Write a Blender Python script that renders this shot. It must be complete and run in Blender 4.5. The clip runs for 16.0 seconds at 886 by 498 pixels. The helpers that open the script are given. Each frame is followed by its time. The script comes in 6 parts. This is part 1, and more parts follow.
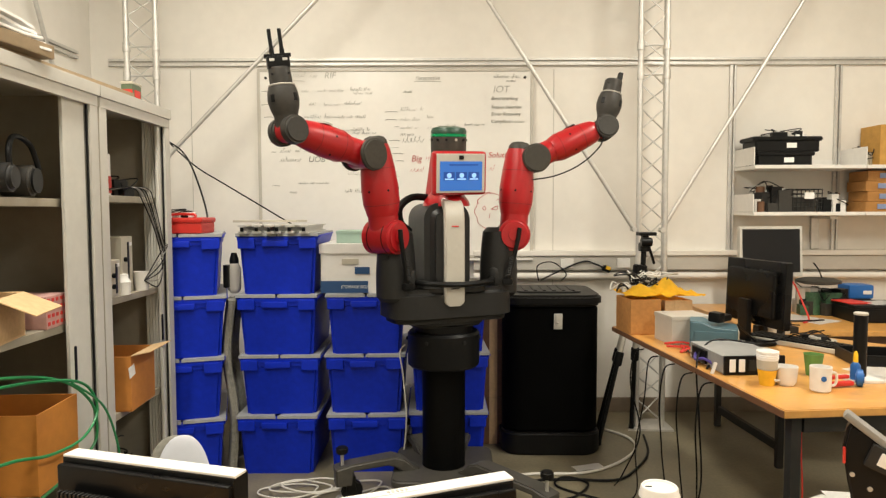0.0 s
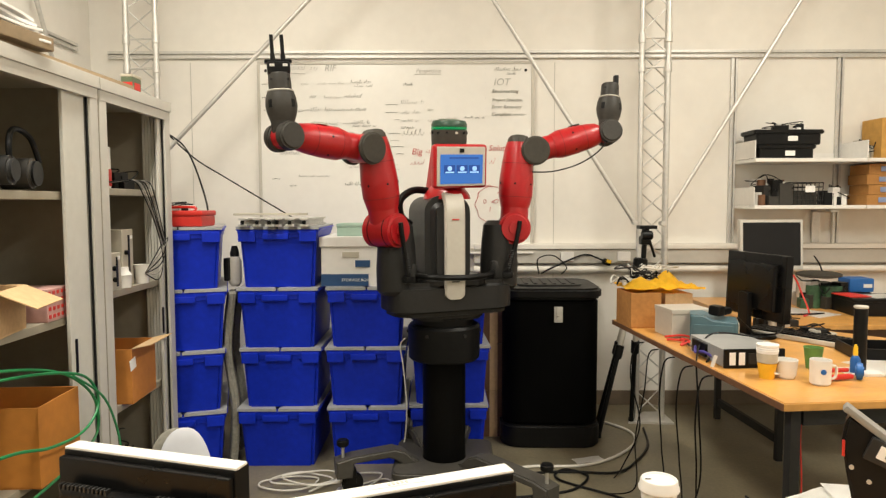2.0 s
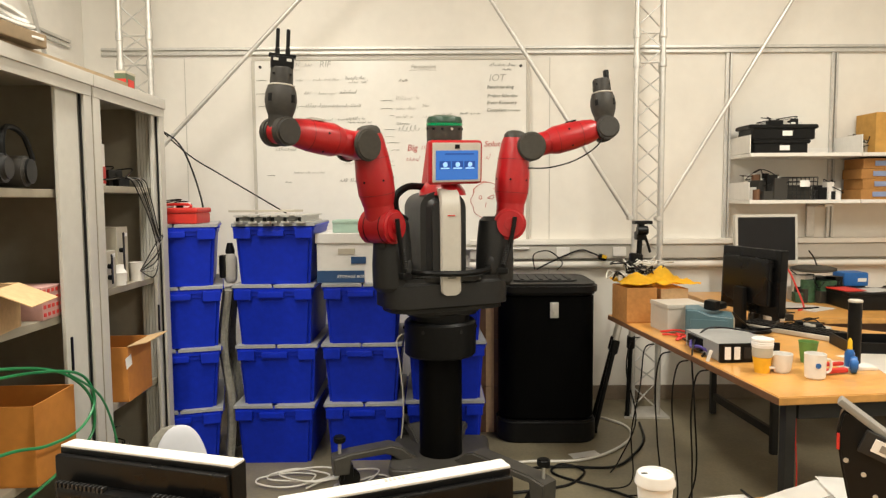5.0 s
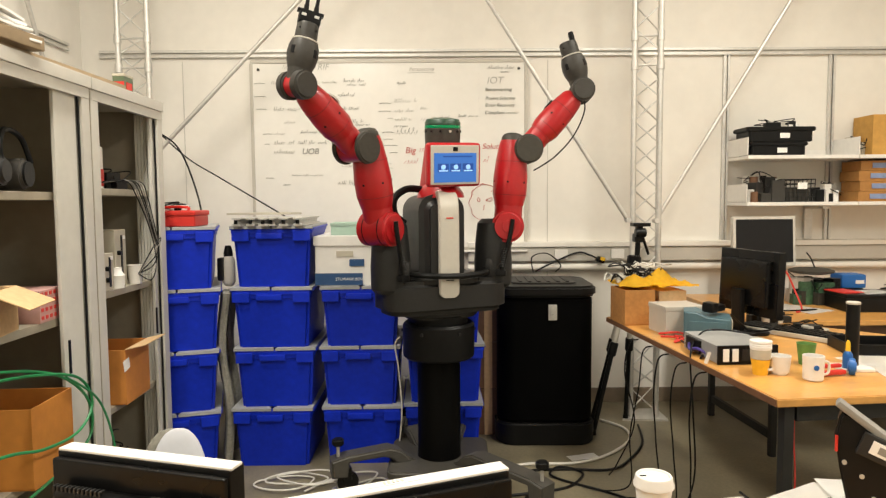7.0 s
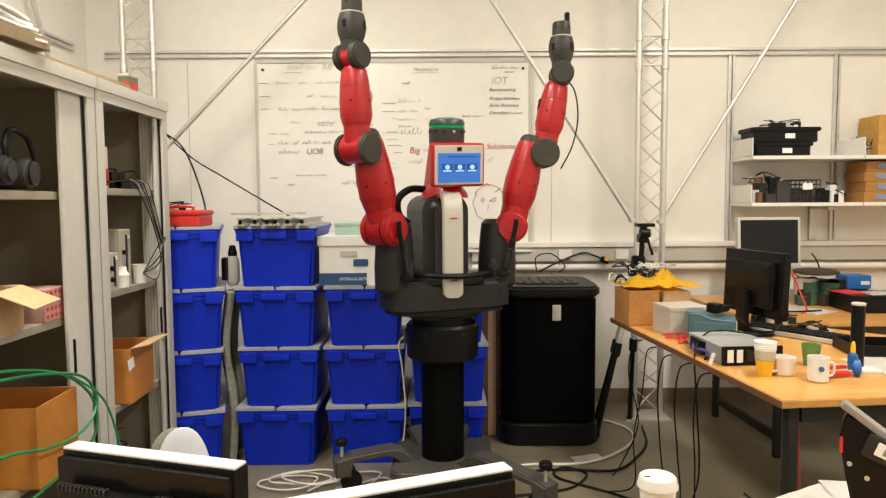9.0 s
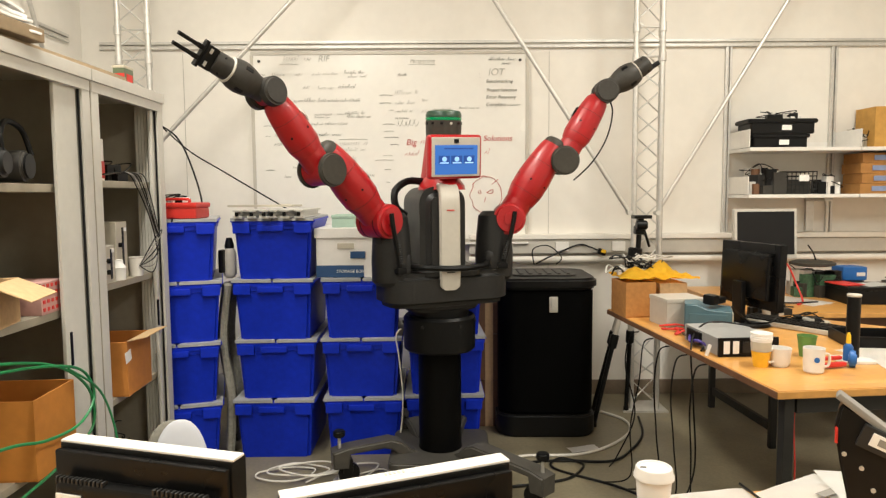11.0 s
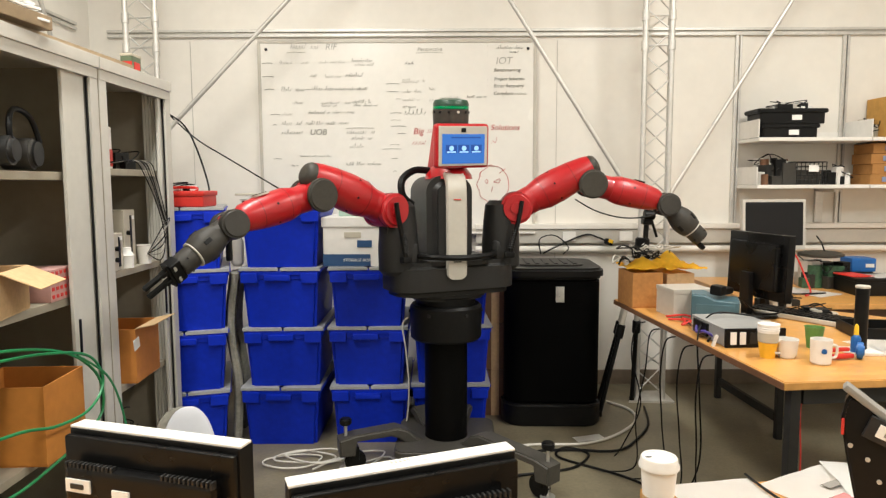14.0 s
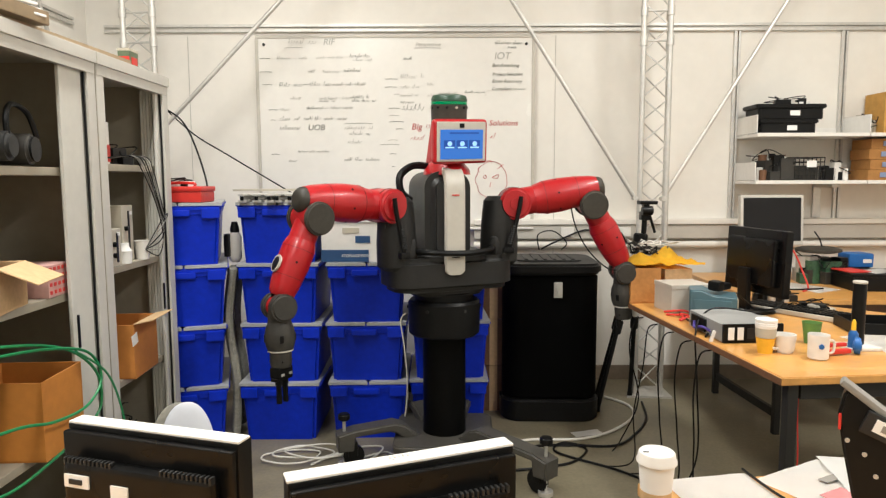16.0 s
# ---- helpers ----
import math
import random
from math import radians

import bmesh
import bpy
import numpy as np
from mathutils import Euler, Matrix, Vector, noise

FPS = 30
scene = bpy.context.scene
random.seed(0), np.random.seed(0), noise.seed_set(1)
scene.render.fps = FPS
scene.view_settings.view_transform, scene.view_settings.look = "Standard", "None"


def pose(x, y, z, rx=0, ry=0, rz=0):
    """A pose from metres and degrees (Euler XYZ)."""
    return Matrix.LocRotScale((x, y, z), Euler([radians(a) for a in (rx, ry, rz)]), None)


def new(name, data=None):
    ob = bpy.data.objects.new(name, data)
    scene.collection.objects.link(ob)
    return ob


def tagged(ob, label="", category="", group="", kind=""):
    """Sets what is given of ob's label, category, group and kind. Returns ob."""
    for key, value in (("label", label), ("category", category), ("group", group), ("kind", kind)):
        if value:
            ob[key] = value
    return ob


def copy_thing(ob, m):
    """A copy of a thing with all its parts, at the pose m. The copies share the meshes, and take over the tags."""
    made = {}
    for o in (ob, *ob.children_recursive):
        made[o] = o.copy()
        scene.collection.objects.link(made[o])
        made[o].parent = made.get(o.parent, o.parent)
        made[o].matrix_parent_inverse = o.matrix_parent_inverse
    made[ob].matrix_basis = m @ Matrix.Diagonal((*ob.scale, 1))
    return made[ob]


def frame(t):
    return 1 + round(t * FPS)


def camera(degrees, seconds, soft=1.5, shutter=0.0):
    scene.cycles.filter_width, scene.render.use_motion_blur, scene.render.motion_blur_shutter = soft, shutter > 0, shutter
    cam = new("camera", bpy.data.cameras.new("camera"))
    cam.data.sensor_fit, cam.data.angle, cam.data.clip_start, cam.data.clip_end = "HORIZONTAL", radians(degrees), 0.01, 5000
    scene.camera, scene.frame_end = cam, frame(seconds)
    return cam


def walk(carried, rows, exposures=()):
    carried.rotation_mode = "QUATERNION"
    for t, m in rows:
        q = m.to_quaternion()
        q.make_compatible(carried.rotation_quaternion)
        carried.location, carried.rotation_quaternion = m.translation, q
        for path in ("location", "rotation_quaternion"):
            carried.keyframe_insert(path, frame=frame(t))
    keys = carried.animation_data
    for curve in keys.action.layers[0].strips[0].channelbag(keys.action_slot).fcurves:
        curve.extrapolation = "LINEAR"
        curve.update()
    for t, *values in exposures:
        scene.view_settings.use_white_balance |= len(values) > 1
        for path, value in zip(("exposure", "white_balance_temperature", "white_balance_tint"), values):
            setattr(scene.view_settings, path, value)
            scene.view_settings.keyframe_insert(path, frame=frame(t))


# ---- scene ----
# ---- camera and its way ----
EYE_H = 1.33
cam = camera(66.6, 16.0, soft=1.3)
CAM_ROWS = [  # seconds, pitch, roll, yaw
    (0, -3.254, 0.169, -0.041),
    (0.5, -3.475, 0.136, -0.079),
    (1, -3.678, 0.184, -0.210),
    (1.5, -3.730, 0.184, -0.054),
    (2, -3.834, 0.140, -0.002),
    (2.5, -3.986, 0.071, -0.174),
    (3, -4.046, 0.272, -0.078),
    (3.5, -4.221, 0.099, -0.307),
    (4, -4.205, 0.357, -0.375),
    (6.5, -4.023, 0.392, -0.377),
    (7, -3.960, 0.428, -0.520),
    (7.5, -4.026, 0.417, -0.604),
    (8, -3.943, 0.461, -0.472),
    (8.5, -3.880, 0.478, -0.437),
    (9, -3.949, 0.346, -0.183),
    (11.3, -4.650, 0.419, -0.450),
    (11.5, -4.668, 0.419, -0.450),
    (12, -4.960, 0.314, -0.113),
    (12.5, -4.983, 0.257, -0.165),
    (13, -5.328, 0.272, -0.020),
    (13.5, -5.455, 0.126, -0.060),
    (14, -5.526, 0.206, 0.147),
    (14.5, -5.716, 0.057, -0.083),
    (15, -5.638, 0.214, 0.048),
    (15.5, -5.807, 0.294, -0.017),
    (16, -5.900, 0.200, 0.000),
]
walk(cam, [(t, pose(0, 0, EYE_H, 90 + p, r, y)) for t, p, r, y in CAM_ROWS],
     exposures=[(0, -0.05, 6480, 9), (9, 0.02, 6430, 9.5), (12.5, 0.03, 6230, 9.5), (16, 0.05, 5900, 10)])

# ---- world and light ----
world = bpy.data.worlds.new("world")
scene.world = world
world.use_nodes = True
world.node_tree.nodes["Background"].inputs[0].default_value = (1.0, 0.93, 0.82, 1)
world.node_tree.nodes["Background"].inputs[1].default_value = 0.02

LAMPS = [(-0.95, 2.3), (1.85, 2.3), (-0.95, 0.1), (1.85, 0.1)]
CEIL = 3.4
for lx, ly in LAMPS:
    ld = bpy.data.lights.new("tube_light", "AREA")
    ld.shape, ld.size, ld.size_y, ld.energy, ld.color = "RECTANGLE", 0.25, 1.3, 54, (1.0, 0.935, 0.81)
    lo = new("tube_light", ld)
    lo.matrix_basis = pose(lx, ly, CEIL - 0.115)


# ---- mesh helpers ----
def add_box(bm, size, centre=(0, 0, 0), bevel=0.0, m=None, seg=2):
    r = bmesh.ops.create_cube(bm, size=1.0)
    vs = r["verts"]
    bmesh.ops.scale(bm, vec=size, verts=vs)
    bmesh.ops.translate(bm, vec=centre, verts=vs)
    if bevel:
        es = list({e for v in vs for e in v.link_edges})
        out = bmesh.ops.bevel(bm, geom=es, offset=bevel, segments=seg, affect="EDGES", profile=0.6)
        vs = list({v for f in out["faces"] for v in f.verts} | {v for v in vs if v.is_valid})
    if m is not None:
        bmesh.ops.transform(bm, matrix=m, verts=vs)
    return vs


def add_cyl(bm, p0, p1, r0, r1=None, seg=20, bevel=0.0):
    p0, p1 = Vector(p0), Vector(p1)
    d = p1 - p0
    m = Matrix.Translation((p0 + p1) / 2) @ d.to_track_quat("Z", "Y").to_matrix().to_4x4()
    r = bmesh.ops.create_cone(bm, cap_ends=True, segments=seg, radius1=r0, radius2=r0 if r1 is None else r1, depth=d.length, matrix=m)
    if bevel:
        es = [e for e in {e for v in r["verts"] for e in v.link_edges} if any(len(f.verts) > 4 for f in e.link_faces)]
        bmesh.ops.bevel(bm, geom=es, offset=bevel, segments=3, affect="EDGES")
    return r["verts"]


def add_lathe(bm, prof, seg=28, m=None, sx=1.0, sy=1.0):
    """Turn a profile of (radius, height) round z."""
    rings = []
    for r, z in prof:
        rings.append([bm.verts.new((r * sx * math.cos(2 * math.pi * i / seg), r * sy * math.sin(2 * math.pi * i / seg), z)) for i in range(seg)])
    for a, b in zip(rings, rings[1:]):
        for i in range(seg):
            bm.faces.new((a[i], a[(i + 1) % seg], b[(i + 1) % seg], b[i]))
    bm.faces.new(rings[0][::-1])
    bm.faces.new(rings[-1])
    if m is not None:
        bmesh.ops.transform(bm, matrix=m, verts=[v for ring in rings for v in ring])


def smooth_path(pts, n=8):
    pts = [Vector(p) for p in pts]
    out = []
    for i in range(len(pts) - 1):
        a, b = pts[i], pts[i + 1]
        p, q = pts[max(i - 1, 0)], pts[min(i + 2, len(pts) - 1)]
        for k in range(n):
            t = k / n
            out.append(0.5 * (2 * a + (b - p) * t + (2 * p - 5 * a + 4 * b - q) * t * t + (3 * a - p - 3 * b + q) * t ** 3))
    out.append(pts[-1])
    return out


def add_tube(bm, pts, r, seg=6, n=8):
    """A round tube along a smooth path."""
    path = smooth_path(pts, n) if n > 1 else [Vector(p) for p in pts]
    rings, up = [], Vector((0.3, 0.2, 0.93))
    for i, p in enumerate(path):
        d = (path[min(i + 1, len(path) - 1)] - path[max(i - 1, 0)]).normalized()
        s = d.cross(up)
        if s.length < 1e-3:
            s = d.cross(Vector((1, 0, 0)))
        s.normalize()
        up = s.cross(d)
        rings.append([bm.verts.new(p + r * (math.cos(2 * math.pi * k / seg) * s + math.sin(2 * math.pi * k / seg) * up)) for k in range(seg)])
    for a, b in zip(rings, rings[1:]):
        for k in range(seg):
            bm.faces.new((a[k], a[(k + 1) % seg], b[(k + 1) % seg], b[k]))
    bm.faces.new(rings[0][::-1])
    bm.faces.new(rings[-1])


def add_prism(bm, outline, z0, z1, m=None, bevel=0.0):
    """A slab with an outline in x, y."""
    a = [bm.verts.new((x, y, z0)) for x, y in outline]
    b = [bm.verts.new((x, y, z1)) for x, y in outline]
    n = len(a)
    fs = [bm.faces.new(a[::-1]), bm.faces.new(b)]
    for i in range(n):
        fs.append(bm.faces.new((a[i], a[(i + 1) % n], b[(i + 1) % n], b[i])))
    bmesh.ops.recalc_face_normals(bm, faces=fs)
    vs = a + b
    if bevel:
        es = list({e for f in fs[:2] for e in f.edges})
        out = bmesh.ops.bevel(bm, geom=es, offset=bevel, segments=3, affect="EDGES")
        vs = list({v for f in out["faces"] for v in f.verts} | {v for v in vs if v.is_valid})
    if m is not None:
        bmesh.ops.transform(bm, matrix=m, verts=vs)
    return vs


def round_rect(w, d, r, n=5):
    out = []
    for cx, cy, a0 in ((w / 2 - r, d / 2 - r, 0), (-w / 2 + r, d / 2 - r, 90), (-w / 2 + r, -d / 2 + r, 180), (w / 2 - r, -d / 2 + r, 270)):
        for i in range(n + 1):
            a = radians(a0 + 90 * i / n)
            out.append((cx + r * math.cos(a), cy + r * math.sin(a)))
    return out


def soft_normals(me):
    """Rounds bevels and turned shapes while large faces stay flat: normals weighted by face area."""
    faces = [(p.normal.copy(), p.area) for p in me.polygons]
    around = [[] for _ in me.vertices]
    for p in me.polygons:
        for v in p.vertices:
            around[v].append(p.index)
    out = [None] * len(me.loops)
    for p in me.polygons:
        own = faces[p.index][0]
        for li in p.loop_indices:
            n = Vector((0, 0, 0))
            for g in around[me.loops[li].vertex_index]:
                if faces[g][0].dot(own) > 0.80:
                    n += faces[g][0] * faces[g][1]
            out[li] = n.normalized() if n.length > 1e-12 else own
    me.normals_split_custom_set(out)


def mesh_of(name, bm, material, smooth=True):
    me = bpy.data.meshes.new(name)
    bmesh.ops.recalc_face_normals(bm, faces=bm.faces[:])
    bm.to_mesh(me)
    bm.free()
    me.materials.append(material)
    if smooth:
        for p in me.polygons:
            p.use_smooth = True
        soft_normals(me)
    return me


def part(name, bm, material, parent, label="", m=None):
    ob = new(name, mesh_of(name, bm, material))
    ob.parent = parent
    if m is not None:
        ob.matrix_basis = m
    return tagged(ob, label) if label else ob


def thing(name, m, label, category, group="", kind=""):
    ob = new(name)
    ob.empty_display_size = 0.1
    ob.matrix_basis = m
    return tagged(ob, label, category, group, kind)


def solid(name, bm, material, m, label, category, group="", kind=""):
    ob = new(name, mesh_of(name, bm, material))
    ob.matrix_basis = m
    return tagged(ob, label, category, group, kind)


def struct(name, bm, material, label, category="wall"):
    ob = new(name, mesh_of(name, bm, material))
    return tagged(ob, label, category, "", "structure")


def B():
    return bmesh.new()


# ---- materials ----
def mat(name, colour, rough=0.5, metal=0.0, grain=0.1, scale=30.0, bump=0.05, coarse=0.1, bump_scale=None, spec=0.5, coat=0.0, stretch=(1, 1, 1)):
    """A painted, moulded or natural surface with fine grain and broad stains."""
    ma = bpy.data.materials.new(name)
    ma.use_nodes = True
    nt = ma.node_tree
    bs = nt.nodes["Principled BSDF"]
    tc = nt.nodes.new("ShaderNodeTexCoord")
    mp = nt.nodes.new("ShaderNodeMapping")
    mp.inputs["Scale"].default_value = stretch
    nt.links.new(tc.outputs["Object"], mp.inputs[0])
    fine = nt.nodes.new("ShaderNodeTexNoise")
    fine.inputs["Scale"].default_value, fine.inputs["Detail"].default_value = scale, 6
    broad = nt.nodes.new("ShaderNodeTexNoise")
    broad.inputs["Scale"].default_value, broad.inputs["Detail"].default_value = scale / 11, 4
    info = nt.nodes.new("ShaderNodeObjectInfo")
    for n in (fine, broad):
        nt.links.new(mp.outputs[0], n.inputs["Vector"])
    def mult(a, b, amount, sock):
        m = nt.nodes.new("ShaderNodeMapRange")
        m.inputs["To Min"].default_value, m.inputs["To Max"].default_value = 1 - amount, 1 + amount
        m.inputs["From Min"].default_value, m.inputs["From Max"].default_value = 0.3, 0.7
        nt.links.new(b, m.inputs["Value"])
        v = nt.nodes.new("ShaderNodeVectorMath")
        v.operation = "SCALE"
        nt.links.new(m.outputs[0], v.inputs["Scale"])
        if hasattr(a, "links"):
            nt.links.new(a, v.inputs[0])
        else:
            v.inputs[0].default_value = a
        return v.outputs[0]
    c = mult(colour, fine.outputs[0], grain, None)
    c = mult(c, broad.outputs[0], coarse, None)
    nt.links.new(c, bs.inputs["Base Color"])
    rr = nt.nodes.new("ShaderNodeMapRange")
    rr.inputs["To Min"].default_value, rr.inputs["To Max"].default_value = max(rough - 0.12, 0.03), min(rough + 0.12, 1)
    nt.links.new(broad.outputs[0], rr.inputs["Value"])
    nt.links.new(rr.outputs[0], bs.inputs["Roughness"])
    bs.inputs["Metallic"].default_value = metal
    bs.inputs["Specular IOR Level"].default_value = spec
    bs.inputs["Coat Weight"].default_value = coat
    if bump:
        bp = nt.nodes.new("ShaderNodeBump")
        bp.inputs["Strength"].default_value, bp.inputs["Distance"].default_value = bump, 0.004
        nt.links.new(fine.outputs[0], bp.inputs["Height"])
        nt.links.new(bp.outputs[0], bs.inputs["Normal"])
    return ma


def glow(name, colour, strength):
    ma = bpy.data.materials.new(name)
    ma.use_nodes = True
    bs = ma.node_tree.nodes["Principled BSDF"]
    bs.inputs["Base Color"].default_value = (*[c * 0.3 for c in colour], 1)
    bs.inputs["Emission Color"].default_value = (*colour, 1)
    bs.inputs["Emission Strength"].default_value = strength
    bs.inputs["Roughness"].default_value = 0.2
    return ma


M_WALL = mat("wall_paint", (0.80, 0.77, 0.71), 0.55, grain=0.02, scale=14, coarse=0.04, bump=0.02)
M_CEIL = mat("ceiling_paint", (0.78, 0.76, 0.72), 0.8, grain=0.03, coarse=0.04, scale=10)
M_FLOOR = mat("floor_vinyl", (0.195, 0.170, 0.112), 0.33, grain=0.12, scale=60, coarse=0.2, bump=0.03)
M_ALU = mat("aluminium", (0.64, 0.63, 0.60), 0.5, 0.75, grain=0.06, scale=40)
M_STEEL_GREY = mat("grey_cabinet_paint", (0.56, 0.54, 0.49), 0.42, grain=0.03, scale=25, coarse=0.06)
M_STEEL_DARK = mat("dark_cabinet_paint", (0.25, 0.235, 0.21), 0.5, grain=0.05, scale=25, coarse=0.12)
# the cabinet grey again, darker and browner: the inside's shade is in the colour
M_CABIN_SHADED = mat("shaded_cabinet_inside", (0.34, 0.305, 0.235), 0.55, grain=0.05, scale=25, coarse=0.12)
M_BOARD = mat("whiteboard_enamel", (0.82, 0.80, 0.75), 0.22, grain=0.015, scale=20, coarse=0.03, bump=0.0, coat=0.3)
M_BLUE = mat("blue_plastic", (0.004, 0.025, 0.48), 0.42, grain=0.08, scale=40, coarse=0.14, bump=0.06, spec=0.25)
M_LID = mat("grey_lid_plastic", (0.36, 0.37, 0.38), 0.5, grain=0.06, scale=40, coarse=0.12)
M_RED = mat("red_robot_plastic", (0.40, 0.007, 0.011), 0.36, grain=0.05, scale=35, coarse=0.07, bump=0.02, coat=0.15)
M_DARKRED = mat("dark_red_seam", (0.12, 0.004, 0.006), 0.5, grain=0.05, coarse=0.05)
M_DKGREY = mat("charcoal_plastic", (0.021, 0.0205, 0.0195), 0.46, grain=0.1, scale=60, coarse=0.12, bump=0.06, spec=0.3)
M_CAP = mat("olive_grey_cap", (0.044, 0.040, 0.032), 0.55, grain=0.1, scale=60, coarse=0.12, bump=0.05, spec=0.35)
M_HAND = mat("warm_grey_hand_plastic", (0.042, 0.039, 0.034), 0.5, grain=0.1, scale=60, coarse=0.12, bump=0.05, spec=0.3)
M_BLACK = mat("black_plastic", (0.006, 0.006, 0.006), 0.40, grain=0.15, scale=70, coarse=0.15, bump=0.06, spec=0.2)
M_BLACKTEX = mat("black_case_fabric", (0.002, 0.002, 0.002), 0.6, grain=0.2, scale=120, coarse=0.2, bump=0.1, spec=0.04)
M_GLOSSBLACK = mat("glossy_black_shell", (0.005, 0.005, 0.005), 0.28, grain=0.1, scale=40, coarse=0.1, bump=0.0, spec=0.2)
M_STRIP = mat("light_grey_plastic", (0.52, 0.49, 0.43), 0.35, grain=0.03, scale=40, coarse=0.05)
M_WOOD = mat("orange_beech_veneer", (0.64, 0.325, 0.085), 0.33, grain=0.12, scale=22, coarse=0.1, stretch=(1, 9, 1), coat=0.2)
M_WHITE = mat("white_plastic", (0.78, 0.76, 0.72), 0.4, grain=0.03, scale=30, coarse=0.05)
M_CARD = mat("cardboard", (0.45, 0.205, 0.055), 0.8, grain=0.1, scale=50, coarse=0.15, bump=0.08)
M_CARDPALE = mat("pale_cardboard", (0.62, 0.42, 0.22), 0.8, grain=0.08, scale=50, coarse=0.1)
M_PAPER = mat("paper", (0.86, 0.85, 0.82), 0.7, grain=0.02, scale=20, coarse=0.03)
M_BEIGE = mat("beige_instrument_paint", (0.50, 0.46, 0.37), 0.5, grain=0.04, scale=25, coarse=0.08)
M_TEAL = mat("teal_instrument_paint", (0.075, 0.145, 0.175), 0.45, grain=0.05, scale=25, coarse=0.08)
M_MINT = mat("mint_card", (0.33, 0.46, 0.38), 0.6, grain=0.05, scale=25, coarse=0.08)
M_YELLOW = mat("yellow_cloth", (0.90, 0.55, 0.02), 0.75, grain=0.08, scale=40, coarse=0.12, bump=0.15)
M_REDPLAIN = mat("red_box_plastic", (0.58, 0.03, 0.02), 0.45, grain=0.06, scale=30, coarse=0.08)
M_NAVY = mat("navy_print", (0.02, 0.07, 0.18), 0.6, grain=0.05, coarse=0.05)
M_SICKBLUE = mat("blue_sensor_paint", (0.015, 0.12, 0.40), 0.45, grain=0.05, coarse=0.06)
M_PCB = mat("green_circuit_board", (0.04, 0.10, 0.05), 0.5, grain=0.4, scale=60, coarse=0.3)
M_GREENCABLE = mat("green_cable", (0.02, 0.22, 0.07), 0.4, grain=0.05, coarse=0.08)
M_WHITECABLE = mat("white_cable", (0.70, 0.68, 0.62), 0.5, grain=0.04, coarse=0.06)
M_REDCABLE = mat("red_cable", (0.60, 0.04, 0.03), 0.45, grain=0.04, coarse=0.06)
M_INK = mat("black_marker_ink", (0.20, 0.20, 0.17), 0.6, grain=0.3, coarse=0.4, bump=0)
M_INKPALE = mat("faded_marker_ink", (0.46, 0.45, 0.41), 0.6, grain=0.2, coarse=0.3, bump=0)
M_INKRED = mat("red_marker_ink", (0.50, 0.10, 0.09), 0.6, grain=0.2, coarse=0.3, bump=0)
M_FABRIC = mat("grey_fabric", (0.27, 0.26, 0.22), 0.9, grain=0.2, scale=60, coarse=0.25, bump=0.2)
M_CHAIR = mat("pale_grey_chair_plastic", (0.62, 0.64, 0.70), 0.45, grain=0.03, coarse=0.05)
M_TRUNK = mat("grey_trunking", (0.52, 0.50, 0.45), 0.45, grain=0.03, coarse=0.05)
M_SKIRT = mat("brown_skirting", (0.20, 0.155, 0.11), 0.5, grain=0.08, coarse=0.15)
M_DARKWOOD = mat("dark_board", (0.16, 0.075, 0.035), 0.55, grain=0.12, coarse=0.12)
M_GREENBAND = glow("green_light_band", (0.0, 0.30, 0.09), 0.5)
M_LAMPGLOW = glow("lamp_diffuser", (1.0, 0.9, 0.75), 3.0)
M_SCREENBLUE = glow("blue_screen", (0.030, 0.14, 0.46), 1.0)
M_ICON = glow("screen_icon", (0.35, 0.62, 0.95), 1.0)
M_ICONDARK = glow("screen_icon_panel", (0.012, 0.06, 0.26), 1.0)
M_SCREEN = mat("dark_screen", (0.012, 0.012, 0.013), 0.14, grain=0.05, coarse=0.05, bump=0.0, spec=0.2)

# ---- the room ----
WALL_Y, LEFT_X, RIGHT_X, BACK_Y = 4.4, -2.26, 3.4, -2.4


def slab(name, lo, hi, material, label, category):
    bm = B()
    add_box(bm, [b - a for a, b in zip(lo, hi)], [(a + b) / 2 for a, b in zip(lo, hi)])
    return struct(name, bm, material, label, category)


floor = slab("floor", (LEFT_X - 0.1, BACK_Y - 0.1, -0.1), (RIGHT_X + 0.1, WALL_Y + 0.1, 0), M_FLOOR, "dull grey-brown vinyl floor of the workshop", "floor")
slab("ceiling", (LEFT_X - 0.1, BACK_Y - 0.1, CEIL), (RIGHT_X + 0.1, WALL_Y + 0.1, CEIL + 0.1), M_CEIL, "plain off-white ceiling over the workshop", "ceiling")
slab("wall_north", (LEFT_X - 0.1, WALL_Y, 0), (RIGHT_X + 0.1, WALL_Y + 0.1, CEIL), M_WALL, "cream white panelled wall behind the robot", "wall")
slab("wall_west", (LEFT_X - 0.1, BACK_Y, 0), (LEFT_X, WALL_Y, CEIL), M_WALL, "cream white wall behind the cabinets", "wall")
slab("wall_east", (RIGHT_X, BACK_Y, 0), (RIGHT_X + 0.1, WALL_Y, CEIL), M_WALL, "plain cream white side wall", "wall")
slab("wall_south", (LEFT_X - 0.1, BACK_Y - 0.1, 0), (RIGHT_X + 0.1, BACK_Y, CEIL), M_WALL, "plain cream white wall behind the desks", "wall")

# ---- the robot ----
ROBOT = pose(0.003, 3.166, 0, 0, 0, -66.5)
TORSO_Z = EYE_H + (-0.514)
H = math.pi / 2
CHAIN = [((0.055695, 0, 0.011038), (0, 0, 0)), ((0.069, 0, 0.27035), (-H, 0, 0)), ((0.102, 0, 0), (H, 0, H)), ((0.069, 0, 0.26242), (-H, -H, 0)),
         ((0.10359, 0, 0), (H, 0, H)), ((0.01, 0, 0.2707), (-H, -H, 0)), ((0.115975, 0, 0), (H, 0, H))]


